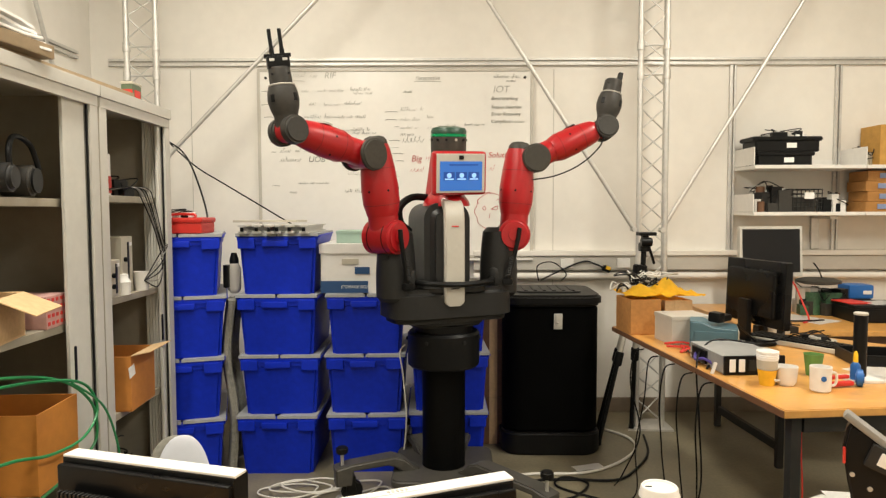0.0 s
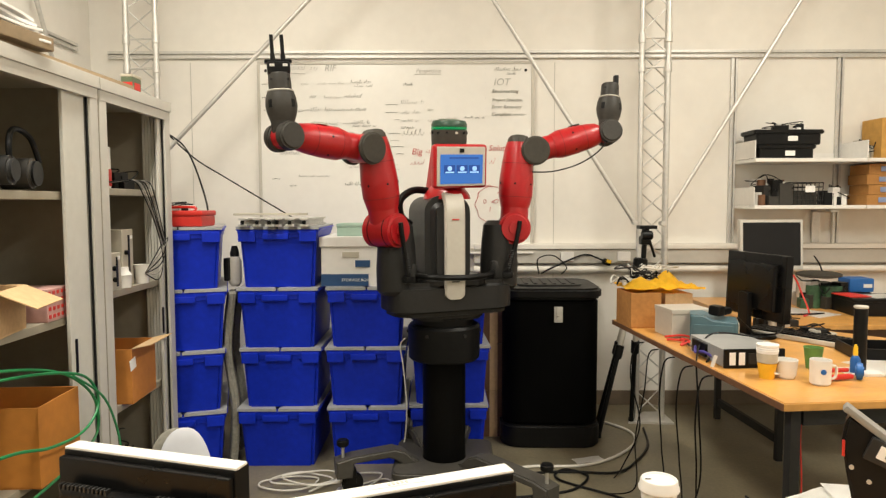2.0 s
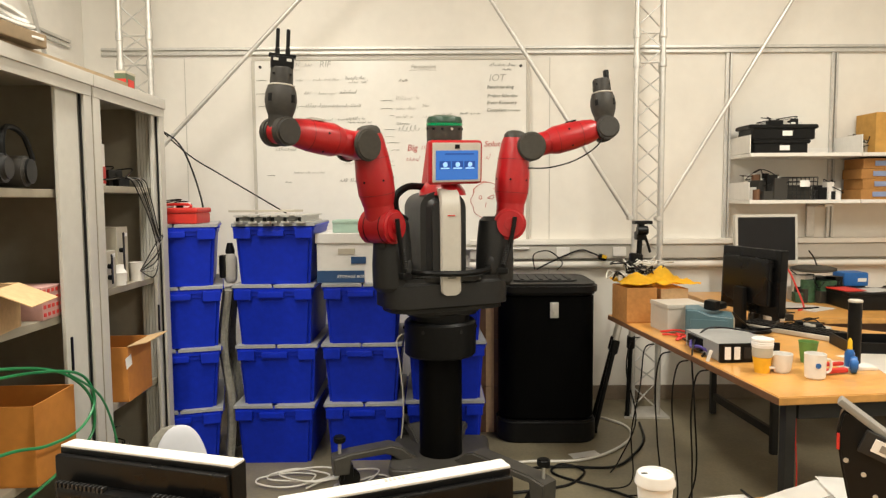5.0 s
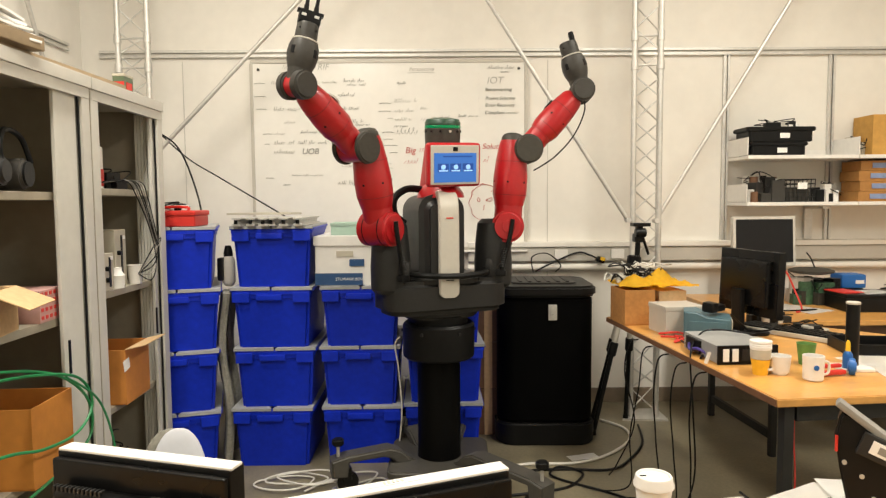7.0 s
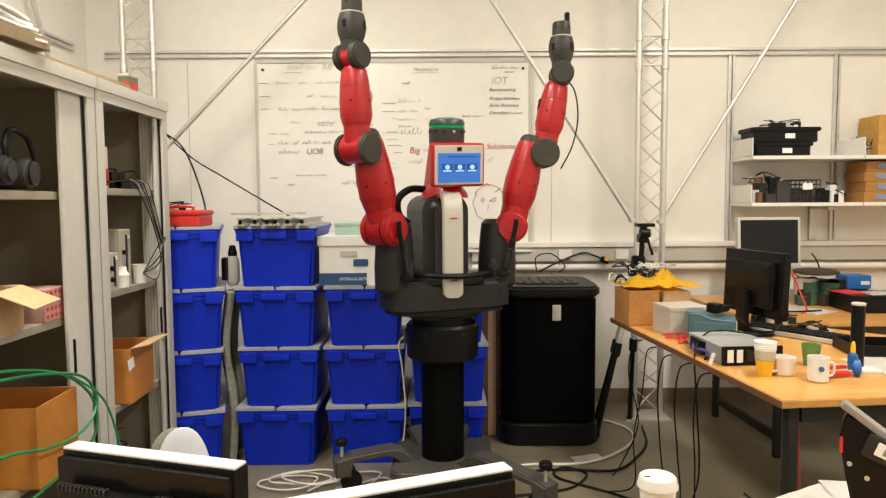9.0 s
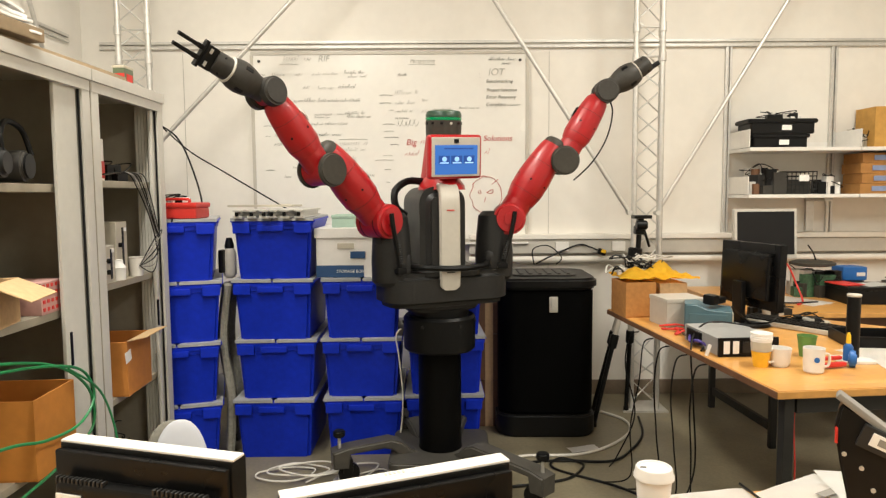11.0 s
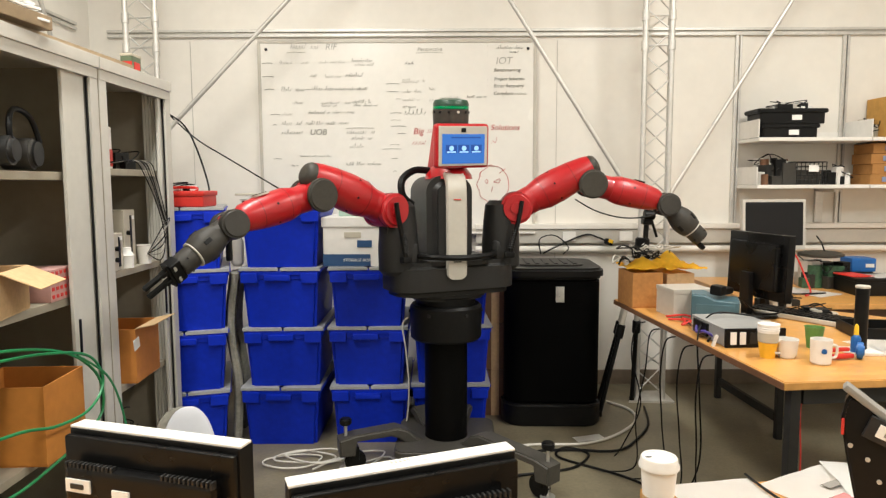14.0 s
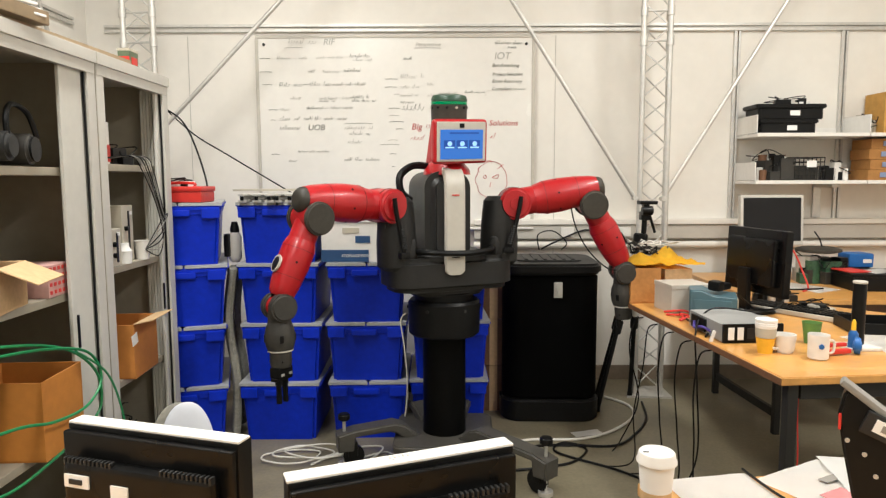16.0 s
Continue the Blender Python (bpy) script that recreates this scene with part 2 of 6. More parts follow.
def arm_poses(side, angles):
    """The poses of an arm's seven links in the robot's space; angles in degrees."""
    m = Matrix.Translation((0.024645, side * 0.219645, 0.118588 + TORSO_Z)) @ Matrix.Rotation(side * math.pi / 4, 4, "Z")
    out = []
    for (xyz, rpy), a in zip(CHAIN, angles):
        m = m @ Matrix.Translation(xyz) @ Euler(rpy).to_matrix().to_4x4() @ Matrix.Rotation(radians(a), 4, "Z")
        out.append(m.copy())
    return out


robot = thing("two_armed_robot", ROBOT, "red and charcoal two-armed robot on a black pedestal", "robot")


def shape(*adds):
    bm = B()
    for f, a, k in adds:
        f(bm, *a, **k)
    return bm


def build_arm(side):
    links = []
    # turning shoulder: a charcoal column that carries the shoulder drum
    bm = B()
    add_lathe(bm, [(0.070, -0.02), (0.088, 0.0), (0.090, 0.10), (0.084, 0.20), (0.075, 0.285), (0.055, 0.305)])
    add_box(bm, (0.10, 0.07, 0.15), (0.04, 0, 0.235), 0.025)
    l = part("shoulder_housing", bm, M_DKGREY, robot, "charcoal plastic shoulder housing")
    y = -side * 0.104
    part("spring_strut", shape((add_tube, ([(0.090, y, 0.305), (0.082, y, 0.25), (0.060, y, 0.15), (0.040, y * 0.97, 0.07)], 0.0105, 8), {})), M_BLACK, l, "black spring strut")
    part("strut_foot", shape((add_box, ((0.05, 0.03, 0.03), (0.035, y * 0.93, 0.055), 0.008), {})), M_BLACK, l, "black strut foot")
    bm = B()
    for k in range(9):
        add_lathe(bm, [(0.0125, 0.0), (0.0145, 0.003), (0.0125, 0.006)], 10, Matrix.Translation((0.0385 + 0.0023 * k, y, 0.085 + 0.010 * k)))
    part("strut_coil", bm, M_DKGREY, l, "dark coil on the strut")
    links.append(l)
    # shoulder drum, red
    bm = B()
    add_cyl(bm, (0, 0, -0.085), (0, 0, 0.085), 0.075, seg=36, bevel=0.014)
    add_cyl(bm, (0, 0, 0), (0.125, 0, 0), 0.066, 0.066, seg=28)
    l = part("shoulder_drum", bm, M_RED, robot, "glossy red shoulder drum")
    bm = B()
    add_cyl(bm, (0, 0, -side * 0.083), (0, 0, -side * 0.094), 0.030, seg=20, bevel=0.003)
    part("drum_hub", bm, M_RED, l, "raised red hub")
    for s in (-1, 1):
        part("seam_ring", shape((add_cyl, ((0.0, 0, s * 0.040), (0.0, 0, s * 0.044), 0.0765), {"seg": 36})), M_BLACK, l, "thin dark seam")
    links.append(l)
    # upper arm
    bm = B()
    add_lathe(bm, [(0.068, -0.005), (0.080, 0.05), (0.081, 0.12), (0.074, 0.20), (0.064, 0.27), (0.056, 0.30)])
    add_box(bm, (0.10, 0.085, 0.10), (0.045, 0, 0.255), 0.028)
    l = part("upper_arm", bm, M_RED, robot, "glossy red upper arm")
    bm = B()
    add_lathe(bm, [(0.054, 0.296), (0.052, 0.315), (0.040, 0.330), (0.02, 0.336)])
    part("end_cap", bm, M_CAP, l, "dark grey rounded end cap")
    for z, r in ((0.045, 0.0805), (0.20, 0.0748)):
        part("seam_ring", shape((add_lathe, ([(r - 0.006, z - 0.0012), (r, z - 0.001), (r, z + 0.001), (r - 0.006, z + 0.0012)], 32), {})), M_DARKRED, l, "thin dark seam")
    for k in range(6):
        a = radians(60 * k + 15)
        part("screw_cover", shape((add_cyl, ((0.070 * math.cos(a), 0.070 * math.sin(a), 0.105), (0.0825 * math.cos(a), 0.0825 * math.sin(a), 0.105), 0.005), {"seg": 10})), M_BLACK, l, "small black screw cover")
    links.append(l)
    # elbow
    bm = B()
    add_cyl(bm, (0, 0, -0.062), (0, 0, 0.062), 0.060, seg=36, bevel=0.008)
    add_cyl(bm, (0, 0, 0), (0.105, 0, 0), 0.056, 0.055, seg=28)
    l = part("elbow", bm, M_RED, robot, "red elbow drum")
    for s in (-1, 1):
        bm = B()
        add_cyl(bm, (0, 0, s * 0.058), (0, 0, s * 0.082), 0.069, 0.065, seg=40, bevel=0.006)
        part("joint_cap", bm, M_CAP, l, "dark olive grey round joint cap")
    links.append(l)
    # forearm
    bm = B()
    add_lathe(bm, [(0.058, -0.005), (0.067, 0.03), (0.066, 0.10), (0.059, 0.175), (0.052, 0.215), (0.040, 0.232)])
    add_box(bm, (0.055, 0.05, 0.07), (0.005, 0, 0.235), 0.02)
    l = part("forearm", bm, M_RED, robot, "glossy red forearm")
    for z, r in ((0.035, 0.0672), (0.150, 0.0622)):
        part("seam_ring", shape((add_lathe, ([(r - 0.006, z - 0.0012), (r, z - 0.001), (r, z + 0.001), (r - 0.006, z + 0.0012)], 32), {})), M_DARKRED, l, "thin dark seam")
    for k in range(5):
        a = radians(72 * k + 30)
        part("screw_cover", shape((add_cyl, ((0.052 * math.cos(a), 0.052 * math.sin(a), 0.09), (0.0672 * math.cos(a), 0.0672 * math.sin(a), 0.09), 0.005), {"seg": 10})), M_BLACK, l, "small black screw cover")
    bm = B()
    add_box(bm, (0.012, 0.03, 0.05), (-0.064, 0, 0.12), 0.004)
    part("cable_clip", bm, M_BLACK, l, "small black cable clip")
    if side < 0:
        dec = part("round_badge", shape((add_cyl, ((-0.060, 0, 0.115), (-0.0675, 0, 0.115), 0.036), {"seg": 24})), M_STRIP, l, "pale round badge")
        part("badge_mark", shape((add_cyl, ((-0.066, 0, 0.115), (-0.0695, 0, 0.115), 0.026), {"seg": 24})), M_BLACK, dec, "black badge mark")
    if side > 0:
        part("trailing_cable", shape((add_tube, ([(0.02, -0.05, 0.25), (0.08, -0.05, 0.20), (0.12, -0.05, 0.08), (0.12, -0.04, -0.05), (0.09, -0.03, -0.16)], 0.0035, 6), {})), M_BLACK, l, "thin black cable hanging off the forearm")
    links.append(l)
    # wrist
    bm = B()
    add_cyl(bm, (0, 0, -0.05), (0, 0, 0.05), 0.045, seg=32, bevel=0.004)
    l = part("wrist_drum", bm, M_RED, robot, "red wrist drum")
    for s in (-1, 1):
        bm = B()
        add_cyl(bm, (0, 0, s * 0.022), (0, 0, s * 0.066), 0.056, 0.053, seg=36, bevel=0.008)
        part("joint_cap", bm, M_HAND, l, "charcoal round joint cap")
    bm = B()
    add_cyl(bm, (0.01, 0, 0), (0.07, 0, 0), 0.043, 0.046, seg=28)
    part("wrist_neck", bm, M_HAND, l, "charcoal wrist neck")
    links.append(l)
    # hand
    bm = B()
    add_lathe(bm, [(0.044, -0.062), (0.055, -0.03), (0.060, 0.0), (0.057, 0.03), (0.050, 0.052)])
    l = part("hand", bm, M_HAND, robot, "charcoal tapered hand")
    bm = B()
    add_lathe(bm, [(0.0495, 0.053), (0.0505, 0.0545), (0.0505, 0.057), (0.048, 0.059)])
    part("cuff_ring", bm, M_STRIP, l, "thin pale ring")
    for k in range(4):
        a = radians(45 + 90 * k)
        part("hand_button", shape((add_box, ((0.006, 0.016, 0.030), (0, 0, 0), 0.002, Matrix.Rotation(a, 4, "Z") @ Matrix.Translation((0.0585, 0, 0.005))), {})), M_BLACK, l, "small black button")
        part("flange_bolt", shape((add_cyl, ((0.041 * math.cos(a), 0.041 * math.sin(a), 0.095), (0.045 * math.cos(a), 0.045 * math.sin(a), 0.095), 0.004), {"seg": 8})), M_BLACK, l, "small dark bolt head")
    bm = B()
    add_lathe(bm, [(0.042, 0.058), (0.043, 0.075), (0.041, 0.115), (0.037, 0.122)])
    part("tool_flange", bm, M_HAND, l, "black tool flange")
    if side < 0:
        bm = B()
        add_box(bm, (0.085, 0.05, 0.045), (0, 0, 0.14), 0.008)
        add_box(bm, (0.10, 0.03, 0.012), (0, 0, 0.166), 0.003)
        part("gripper_body", bm, M_BLACK, l, "black electric gripper body")
        for s in (-1, 1):
            part("gripper_plate", shape((add_box, ((0.018, 0.003, 0.010), (s * 0.024, 0.0260, 0.148), 0.001), {}), (add_box, ((0.018, 0.003, 0.010), (s * 0.024, -0.0260, 0.148), 0.001), {})), M_ALU, l, "silver gripper plate")
        for s in (-1, 1):
            bm = B()
            add_box(bm, (0.014, 0.020, 0.10), (s * 0.019, 0, 0.215), 0.004)
            add_box(bm, (0.018, 0.024, 0.03), (s * 0.019, 0, 0.178), 0.004)
            part("gripper_finger", bm, M_BLACK, l, "thin black gripper finger")
    else:
        bm = B()
        add_box(bm, (0.022, 0.03, 0.05), (0.026, 0, 0.14), 0.005)
        part("tool_stub", bm, M_BLACK, l, "short black tool stub")
    links.append(l)
    return links


ARM_R, ARM_L = build_arm(-1), build_arm(1)
Z = TORSO_Z
# torso
CHEST = pose(0, 0, 0, 0, 0, -9)
bm = B()
add_prism(bm, round_rect(0.31, 0.61, 0.12, 8), Z + 0.012, Z + 0.165, Matrix.Translation((0.03, 0, 0)), 0.026)
add_prism(bm, round_rect(0.24, 0.36, 0.115, 8), Z - 0.018, Z + 0.02, Matrix.Translation((0.02, 0, 0)), 0.012)
for s in (-1, 1):
    add_box(bm, (0.15, 0.13, 0.13), (0.07, s * 0.245, Z + 0.20), 0.045, seg=3)
waist = part("waist", bm, M_DKGREY, robot, "charcoal waist that carries both shoulders")
for y in (-0.09, -0.075, 0.075, 0.09):
    bm = B()
    add_cyl(bm, (0.176, y, Z + 0.10 + 0.02 * (abs(y) < 0.08)), (0.184, y, Z + 0.10 + 0.02 * (abs(y) < 0.08)), 0.006, seg=10)
    part("waist_bolt", bm, M_ALU, waist, "small bright bolt head")
bm = B()
add_prism(bm, round_rect(0.34, 0.34, 0.09, 10), Z + 0.13, Z + 0.190, Matrix.Translation((0.015, 0.0, 0)), 0.02)
chest_outline = [(y - 0.017, z + Z + 0.345) for y, z in round_rect(0.212, 0.41, 0.075, 8)]
add_prism(bm, chest_outline, -0.255, 0.180, Matrix.Rotation(radians(90), 4, "Z") @ Matrix.Rotation(radians(90), 4, "X"), 0.045)
part("chest", bm, M_DKGREY, robot, "dark rounded chest shell", CHEST)
# strip that bends over the chest
bm = B()
path = smooth_path([(0.192, 0, Z + 0.092), (0.196, 0, Z + 0.14), (0.197, 0, Z + 0.25), (0.196, 0, Z + 0.42), (0.188, 0, Z + 0.505), (0.16, 0, Z + 0.545), (0.10, 0, Z + 0.558)], 6)
rings = []
for i, p in enumerate(path):
    d = (path[min(i + 1, len(path) - 1)] - path[max(i - 1, 0)]).normalized()
    nrm = Vector((d.z, 0, -d.x))
    w = 0.046 * min(1.0, (i + 1.2) / 4.0) ** 0.5
    rings.append([bm.verts.new(p + Vector((0, sy * w, 0)) + nrm * sn) for sy, sn in ((-1, -0.012), (-1, 0.006), (-0.86, 0.014), (0.86, 0.014), (1, 0.006), (1, -0.012))])
for a, b in zip(rings, rings[1:]):
    for k in range(6):
        bm.faces.new((a[k], a[(k + 1) % 6], b[(k + 1) % 6], b[k]))
bm.faces.new(rings[0][::-1])
bm.faces.new(rings[-1])
strip = part("chest_strip", bm, M_STRIP, robot, "light grey vertical chest strip", CHEST)
for zz, ww, mm in ((0.445, 0.032, M_REDPLAIN), (0.185, 0.040, M_DKGREY), (0.170, 0.036, M_DKGREY)):
    bm = B()
    add_box(bm, (0.003, ww, 0.005), (0.2115, 0, Z + zz))
    part("print_bar", bm, mm, strip, "small printed bar")
bm = B()
add_tube(bm, [(0.10, -0.20, Z + 0.195), (0.19, -0.15, Z + 0.195), (0.225, -0.05, Z + 0.19), (0.225, 0.05, Z + 0.19), (0.19, 0.15, Z + 0.195), (0.10, 0.20, Z + 0.195)], 0.013, 8)
part("front_bar", bm, M_BLACK, robot, "black bar across the waist")
for s in (-1,):
    bm = B()
    add_tube(bm, [(-0.03, s * 0.07, Z + 0.575), (-0.02, s * 0.15, Z + 0.575), (0.0, s * 0.215, Z + 0.53), (0.01, s * 0.215, Z + 0.46), (0.01, s * 0.17, Z + 0.42)], 0.017, 8)
    part("carry_handle", bm, M_BLACK, robot, "black curved carrying handle")
bm = B()
add_lathe(bm, [(0.112, 0.535), (0.108, 0.556), (0.085, 0.585), (0.062, 0.61)], 28, Matrix.Translation((0.035, 0, Z)), 1.25, 0.92)
add_prism(bm, round_rect(0.12, 0.115, 0.04, 6), 0.0, 0.25, pose(-0.06, 0.0, Z + 0.56, 0, 20, 0), 0.02)
add_box(bm, (0.16, 0.10, 0.07), (0.075, 0, Z + 0.655), 0.028, seg=3)
part("neck", bm, M_RED, robot, "red sloping neck")
# head
HM = pose(0.06, 0, Z + 0.69, 0, 0, 0)
bm = B()
add_box(bm, (0.045, 0.258, 0.194), (0.115, 0, 0), 0.02, seg=3)
add_box(bm, (0.12, 0.15, 0.15), (0.04, 0, -0.01), 0.035, seg=3)
head = part("head", bm, M_RED, robot, "red head shell with a screen", HM @ pose(0, 0, 0, 1.5, 5, 0))
bm = B()
add_box(bm, (0.012, 0.234, 0.172), (0.1345, 0, 0), 0.005)
part("bezel", bm, M_STRIP, head, "pale grey bezel")
bm = B()
add_box(bm, (0.006, 0.204, 0.128), (0.1405, 0, -0.012), 0.001)
part("screen", bm, M_SCREENBLUE, head, "lit blue screen")
for k in range(3):
    bm = B()
    add_box(bm, (0.003, 0.052, 0.036), (0.1445, (k - 1) * 0.06, -0.012))
    part("screen_tile", bm, M_ICONDARK, head, "dark blue screen tile")
    bm = B()
    add_cyl(bm, (0.1445, (k - 1) * 0.06, -0.009), (0.148, (k - 1) * 0.06, -0.009), 0.011, seg=14)
    add_box(bm, (0.003, 0.042, 0.006), (0.1465, (k - 1) * 0.06, -0.025))
    part("screen_icon", bm, M_ICON, head, "pale blue screen icon")
bm = B()
add_box(bm, (0.004, 0.14, 0.006), (0.1445, 0.01, 0.037))
part("screen_header", bm, M_ICONDARK, head, "thin dark header line")
bm = B()
add_box(bm, (0.006, 0.022, 0.018), (0.1415, 0, 0.069), 0.002)
part("head_camera", bm, M_BLACK, head, "small black camera window")
bm = B()
add_lathe(bm, [(0.079, 0.08), (0.081, 0.11), (0.0815, 0.158), (0.079, 0.160)], 32)
drum = part("sensor_drum", bm, M_CAP, head, "dark olive sensor drum")
bm = B()
add_lathe(bm, [(0.0795, 0.160), (0.0825, 0.163), (0.0825, 0.170), (0.0795, 0.173)], 32)
part("green_band", bm, M_GREENBAND, head, "lit green band")
bm = B()
add_lathe(bm, [(0.081, 0.173), (0.082, 0.184), (0.074, 0.200), (0.04, 0.207)], 32)
part("drum_lid", bm, mat("dark_green_lid", (0.02, 0.06, 0.035), 0.35), head, "dark green drum lid")
for k in range(12):
    a = radians(30 * k)
    bm = B()
    add_cyl(bm, (0.076 * math.cos(a), 0.076 * math.sin(a), 0.146), (0.085 * math.cos(a), 0.085 * math.sin(a), 0.146), 0.006, seg=8)
    part("sonar_cell", bm, M_BLACK if k % 4 else M_STRIP, head, "small round sonar cell")
# pedestal
bm = B()
add_lathe(bm, [(0.135, Z - 0.06), (0.14, Z - 0.05), (0.14, Z - 0.012)], 36)
part("turntable", bm, M_BLACK, robot, "black turntable under the waist")
bm = B()
add_lathe(bm, [(0.158, Z - 0.215), (0.168, Z - 0.205), (0.170, Z - 0.15), (0.170, Z - 0.06), (0.16, Z - 0.048)], 40)
collar = part("pedestal_collar", bm, M_BLACK, robot, "black pedestal collar")
for k in range(6):
    a = radians(60 * k + 10)
    bm = B()
    add_cyl(bm, (0.166 * math.cos(a), 0.166 * math.sin(a), Z - 0.085), (0.176 * math.cos(a), 0.176 * math.sin(a), Z - 0.085), 0.008, seg=10)
    part("collar_bolt", bm, M_DKGREY, collar, "hexagonal collar bolt")
bm = B()
add_lathe(bm, [(0.104, 0.125), (0.102, 0.14), (0.102, Z - 0.2)], 40)
part("pedestal_column", bm, mat("satin_black_paint", (0.003, 0.003, 0.003), 0.4, grain=0.1, coarse=0.15, spec=0.08), robot, "satin black round pedestal column")
M_PED = mat("dark_grey_cast_base", (0.060, 0.056, 0.048), 0.5, grain=0.12, scale=50, coarse=0.15, bump=0.08)
bm = B()
add_prism(bm, round_rect(0.47, 0.47, 0.05), 0.085, 0.125, None, 0.008)
base = part("base_plate", bm, M_PED, robot, "dark grey base plate", pose(0, 0, 0, 0, 0, 65))
for ang, reach in ((20.5, 0.60), (-96, 0.475), (136, 0.34), (-172, 0.32)):
    leg = part("outrigger", shape((add_prism, ([(0.12, 0.080), (0.19, 0.085), (0.215, 0.12), (0.245, 0.145), (0.28, 0.158), (reach - 0.035, 0.150), (reach - 0.025, 0.085), (reach + 0.045, 0.085), (reach + 0.048, 0.165), (reach - 0.03, 0.182), (0.25, 0.196), (0.20, 0.178), (0.16, 0.142), (0.12, 0.122)], -0.046, 0.046), {"bevel": 0.008})), M_PED, robot,
               "dark arched outrigger leg", pose(0, 0, 0, 0, 0, ang) @ pose(0, 0, 0, 90, 0, 0))
    bm = B()
    add_cyl(bm, (reach + 0.012, 0.02, 0), (reach + 0.012, 0.235, 0), 0.008, seg=10)
    add_cyl(bm, (reach + 0.012, 0.004, 0), (reach + 0.012, 0.022, 0), 0.032, seg=18)
    part("levelling_screw", bm, M_ALU, leg, "steel levelling screw")
    bm = B()
    add_cyl(bm, (reach + 0.012, 0.225, 0), (reach + 0.012, 0.256, 0), 0.028, seg=14, bevel=0.006)
    part("knob", bm, M_BLACK, leg, "black screw knob")
    bm = B()
    add_cyl(bm, (reach - 0.03, 0.052, -0.016), (reach - 0.03, 0.052, 0.016), 0.050, seg=20, bevel=0.006)
    add_box(bm, (0.045, 0.07, 0.044), (reach - 0.025, 0.085, 0), 0.006)
    part("castor", bm, M_BLACK, leg, "black castor wheel")

# ---- wall fittings ----
def text_mesh(words, size):
    cu = bpy.data.curves.new("words", "FONT")
    cu.shear = 0.2
    cu.body, cu.size, cu.extrude, cu.align_x, cu.align_y = words, size, 0.0006, "CENTER", "CENTER"
    ob = bpy.data.objects.new("words", cu)
    me = bpy.data.meshes.new_from_object(ob)
    bpy.data.objects.remove(ob)
    return me


def lettering(words, size, material, parent, m):
    me = text_mesh(words, size)
    me.materials.clear()
    me.materials.append(material)
    ob = new("lettering", me)
    ob.parent, ob.matrix_basis = parent, m
    return ob


def trim(name, lo, hi, material, label, bevel=0.003):
    bm = B()
    add_box(bm, [b - a for a, b in zip(lo, hi)], [(a + b) / 2 for a, b in zip(lo, hi)], bevel)
    return struct(name, bm, material, label, "trim")


for k, (z0, z1) in enumerate(((2.259, 2.277), (2.289, 2.307))):
    trim("trim", (-2.14, WALL_Y - 0.022, z0), (RIGHT_X, WALL_Y, z1), M_ALU, "aluminium rail along the wall")
    trim("trim", (LEFT_X, 0.2, z0 + 0.01), (LEFT_X + 0.022, 4.22, z1 + 0.01), M_ALU, "aluminium rail along the side wall")
trim("trim", (-2.14, WALL_Y - 0.012, 2.278), (RIGHT_X, WALL_Y, 2.288), M_TRUNK, "grey recess of the wall rail")
for x, z0 in ((1.873, 1.06), (2.553, 1.06)):
    trim("trim", (x - 0.025, WALL_Y - 0.02, z0), (x - 0.005, WALL_Y, 2.258), M_ALU, "upright aluminium wall strip")
    trim("trim", (x + 0.003, WALL_Y - 0.02, z0), (x + 0.018, WALL_Y, 2.258), M_ALU, "upright aluminium wall strip")
trim("trim", (0.2, WALL_Y - 0.06, 0.945), (RIGHT_X, WALL_Y, 1.035), M_TRUNK, "grey cable trunking along the wall", 0.006)
trim("trim", (0.2, WALL_Y - 0.075, 1.037), (RIGHT_X, WALL_Y, 1.07), M_WALL, "white ledge above the trunking", 0.006)
bm = B()
add_cyl(bm, (0.2, WALL_Y - 0.04, 0.905), (RIGHT_X, WALL_Y - 0.04, 0.905), 0.022, seg=12)
struct("trim", bm, M_WALL, "white pipe under the trunking", "trim")
trim("baseboard", (LEFT_X, WALL_Y - 0.018, 0), (RIGHT_X, WALL_Y, 0.095), M_SKIRT, "dull brown baseboard")
for x in (0.80, 1.165):
    sock = solid("wall_socket", shape((add_box, ((0.085, 0.014, 0.06), (0, 0, 0), 0.004), {})), M_WHITE, pose(x, WALL_Y - 0.067, 0.99), "white wall socket set in grey trunking", "socket", "wall sockets")
for x in (-1.62, 0.72):
    trim("trim", (x - 0.002, WALL_Y - 0.003, 0.1), (x + 0.002, WALL_Y, 2.237), M_TRUNK, "thin joint between wall panels", 0)

# ceiling lamps
for lx, ly in LAMPS:
    lamp = thing("ceiling_lamp", pose(lx, ly, CEIL), "white ceiling lamp with a long lit diffuser", "lamp", "ceiling lamps")
    part("housing", shape((add_box, ((0.30, 1.4, 0.07), (0, 0, -0.035), 0.01), {})), M_WHITE, lamp)
    part("diffuser", shape((add_box, ((0.26, 1.34, 0.03), (0, 0, -0.087), 0.008), {})), M_LAMPGLOW, lamp, "lit diffuser")

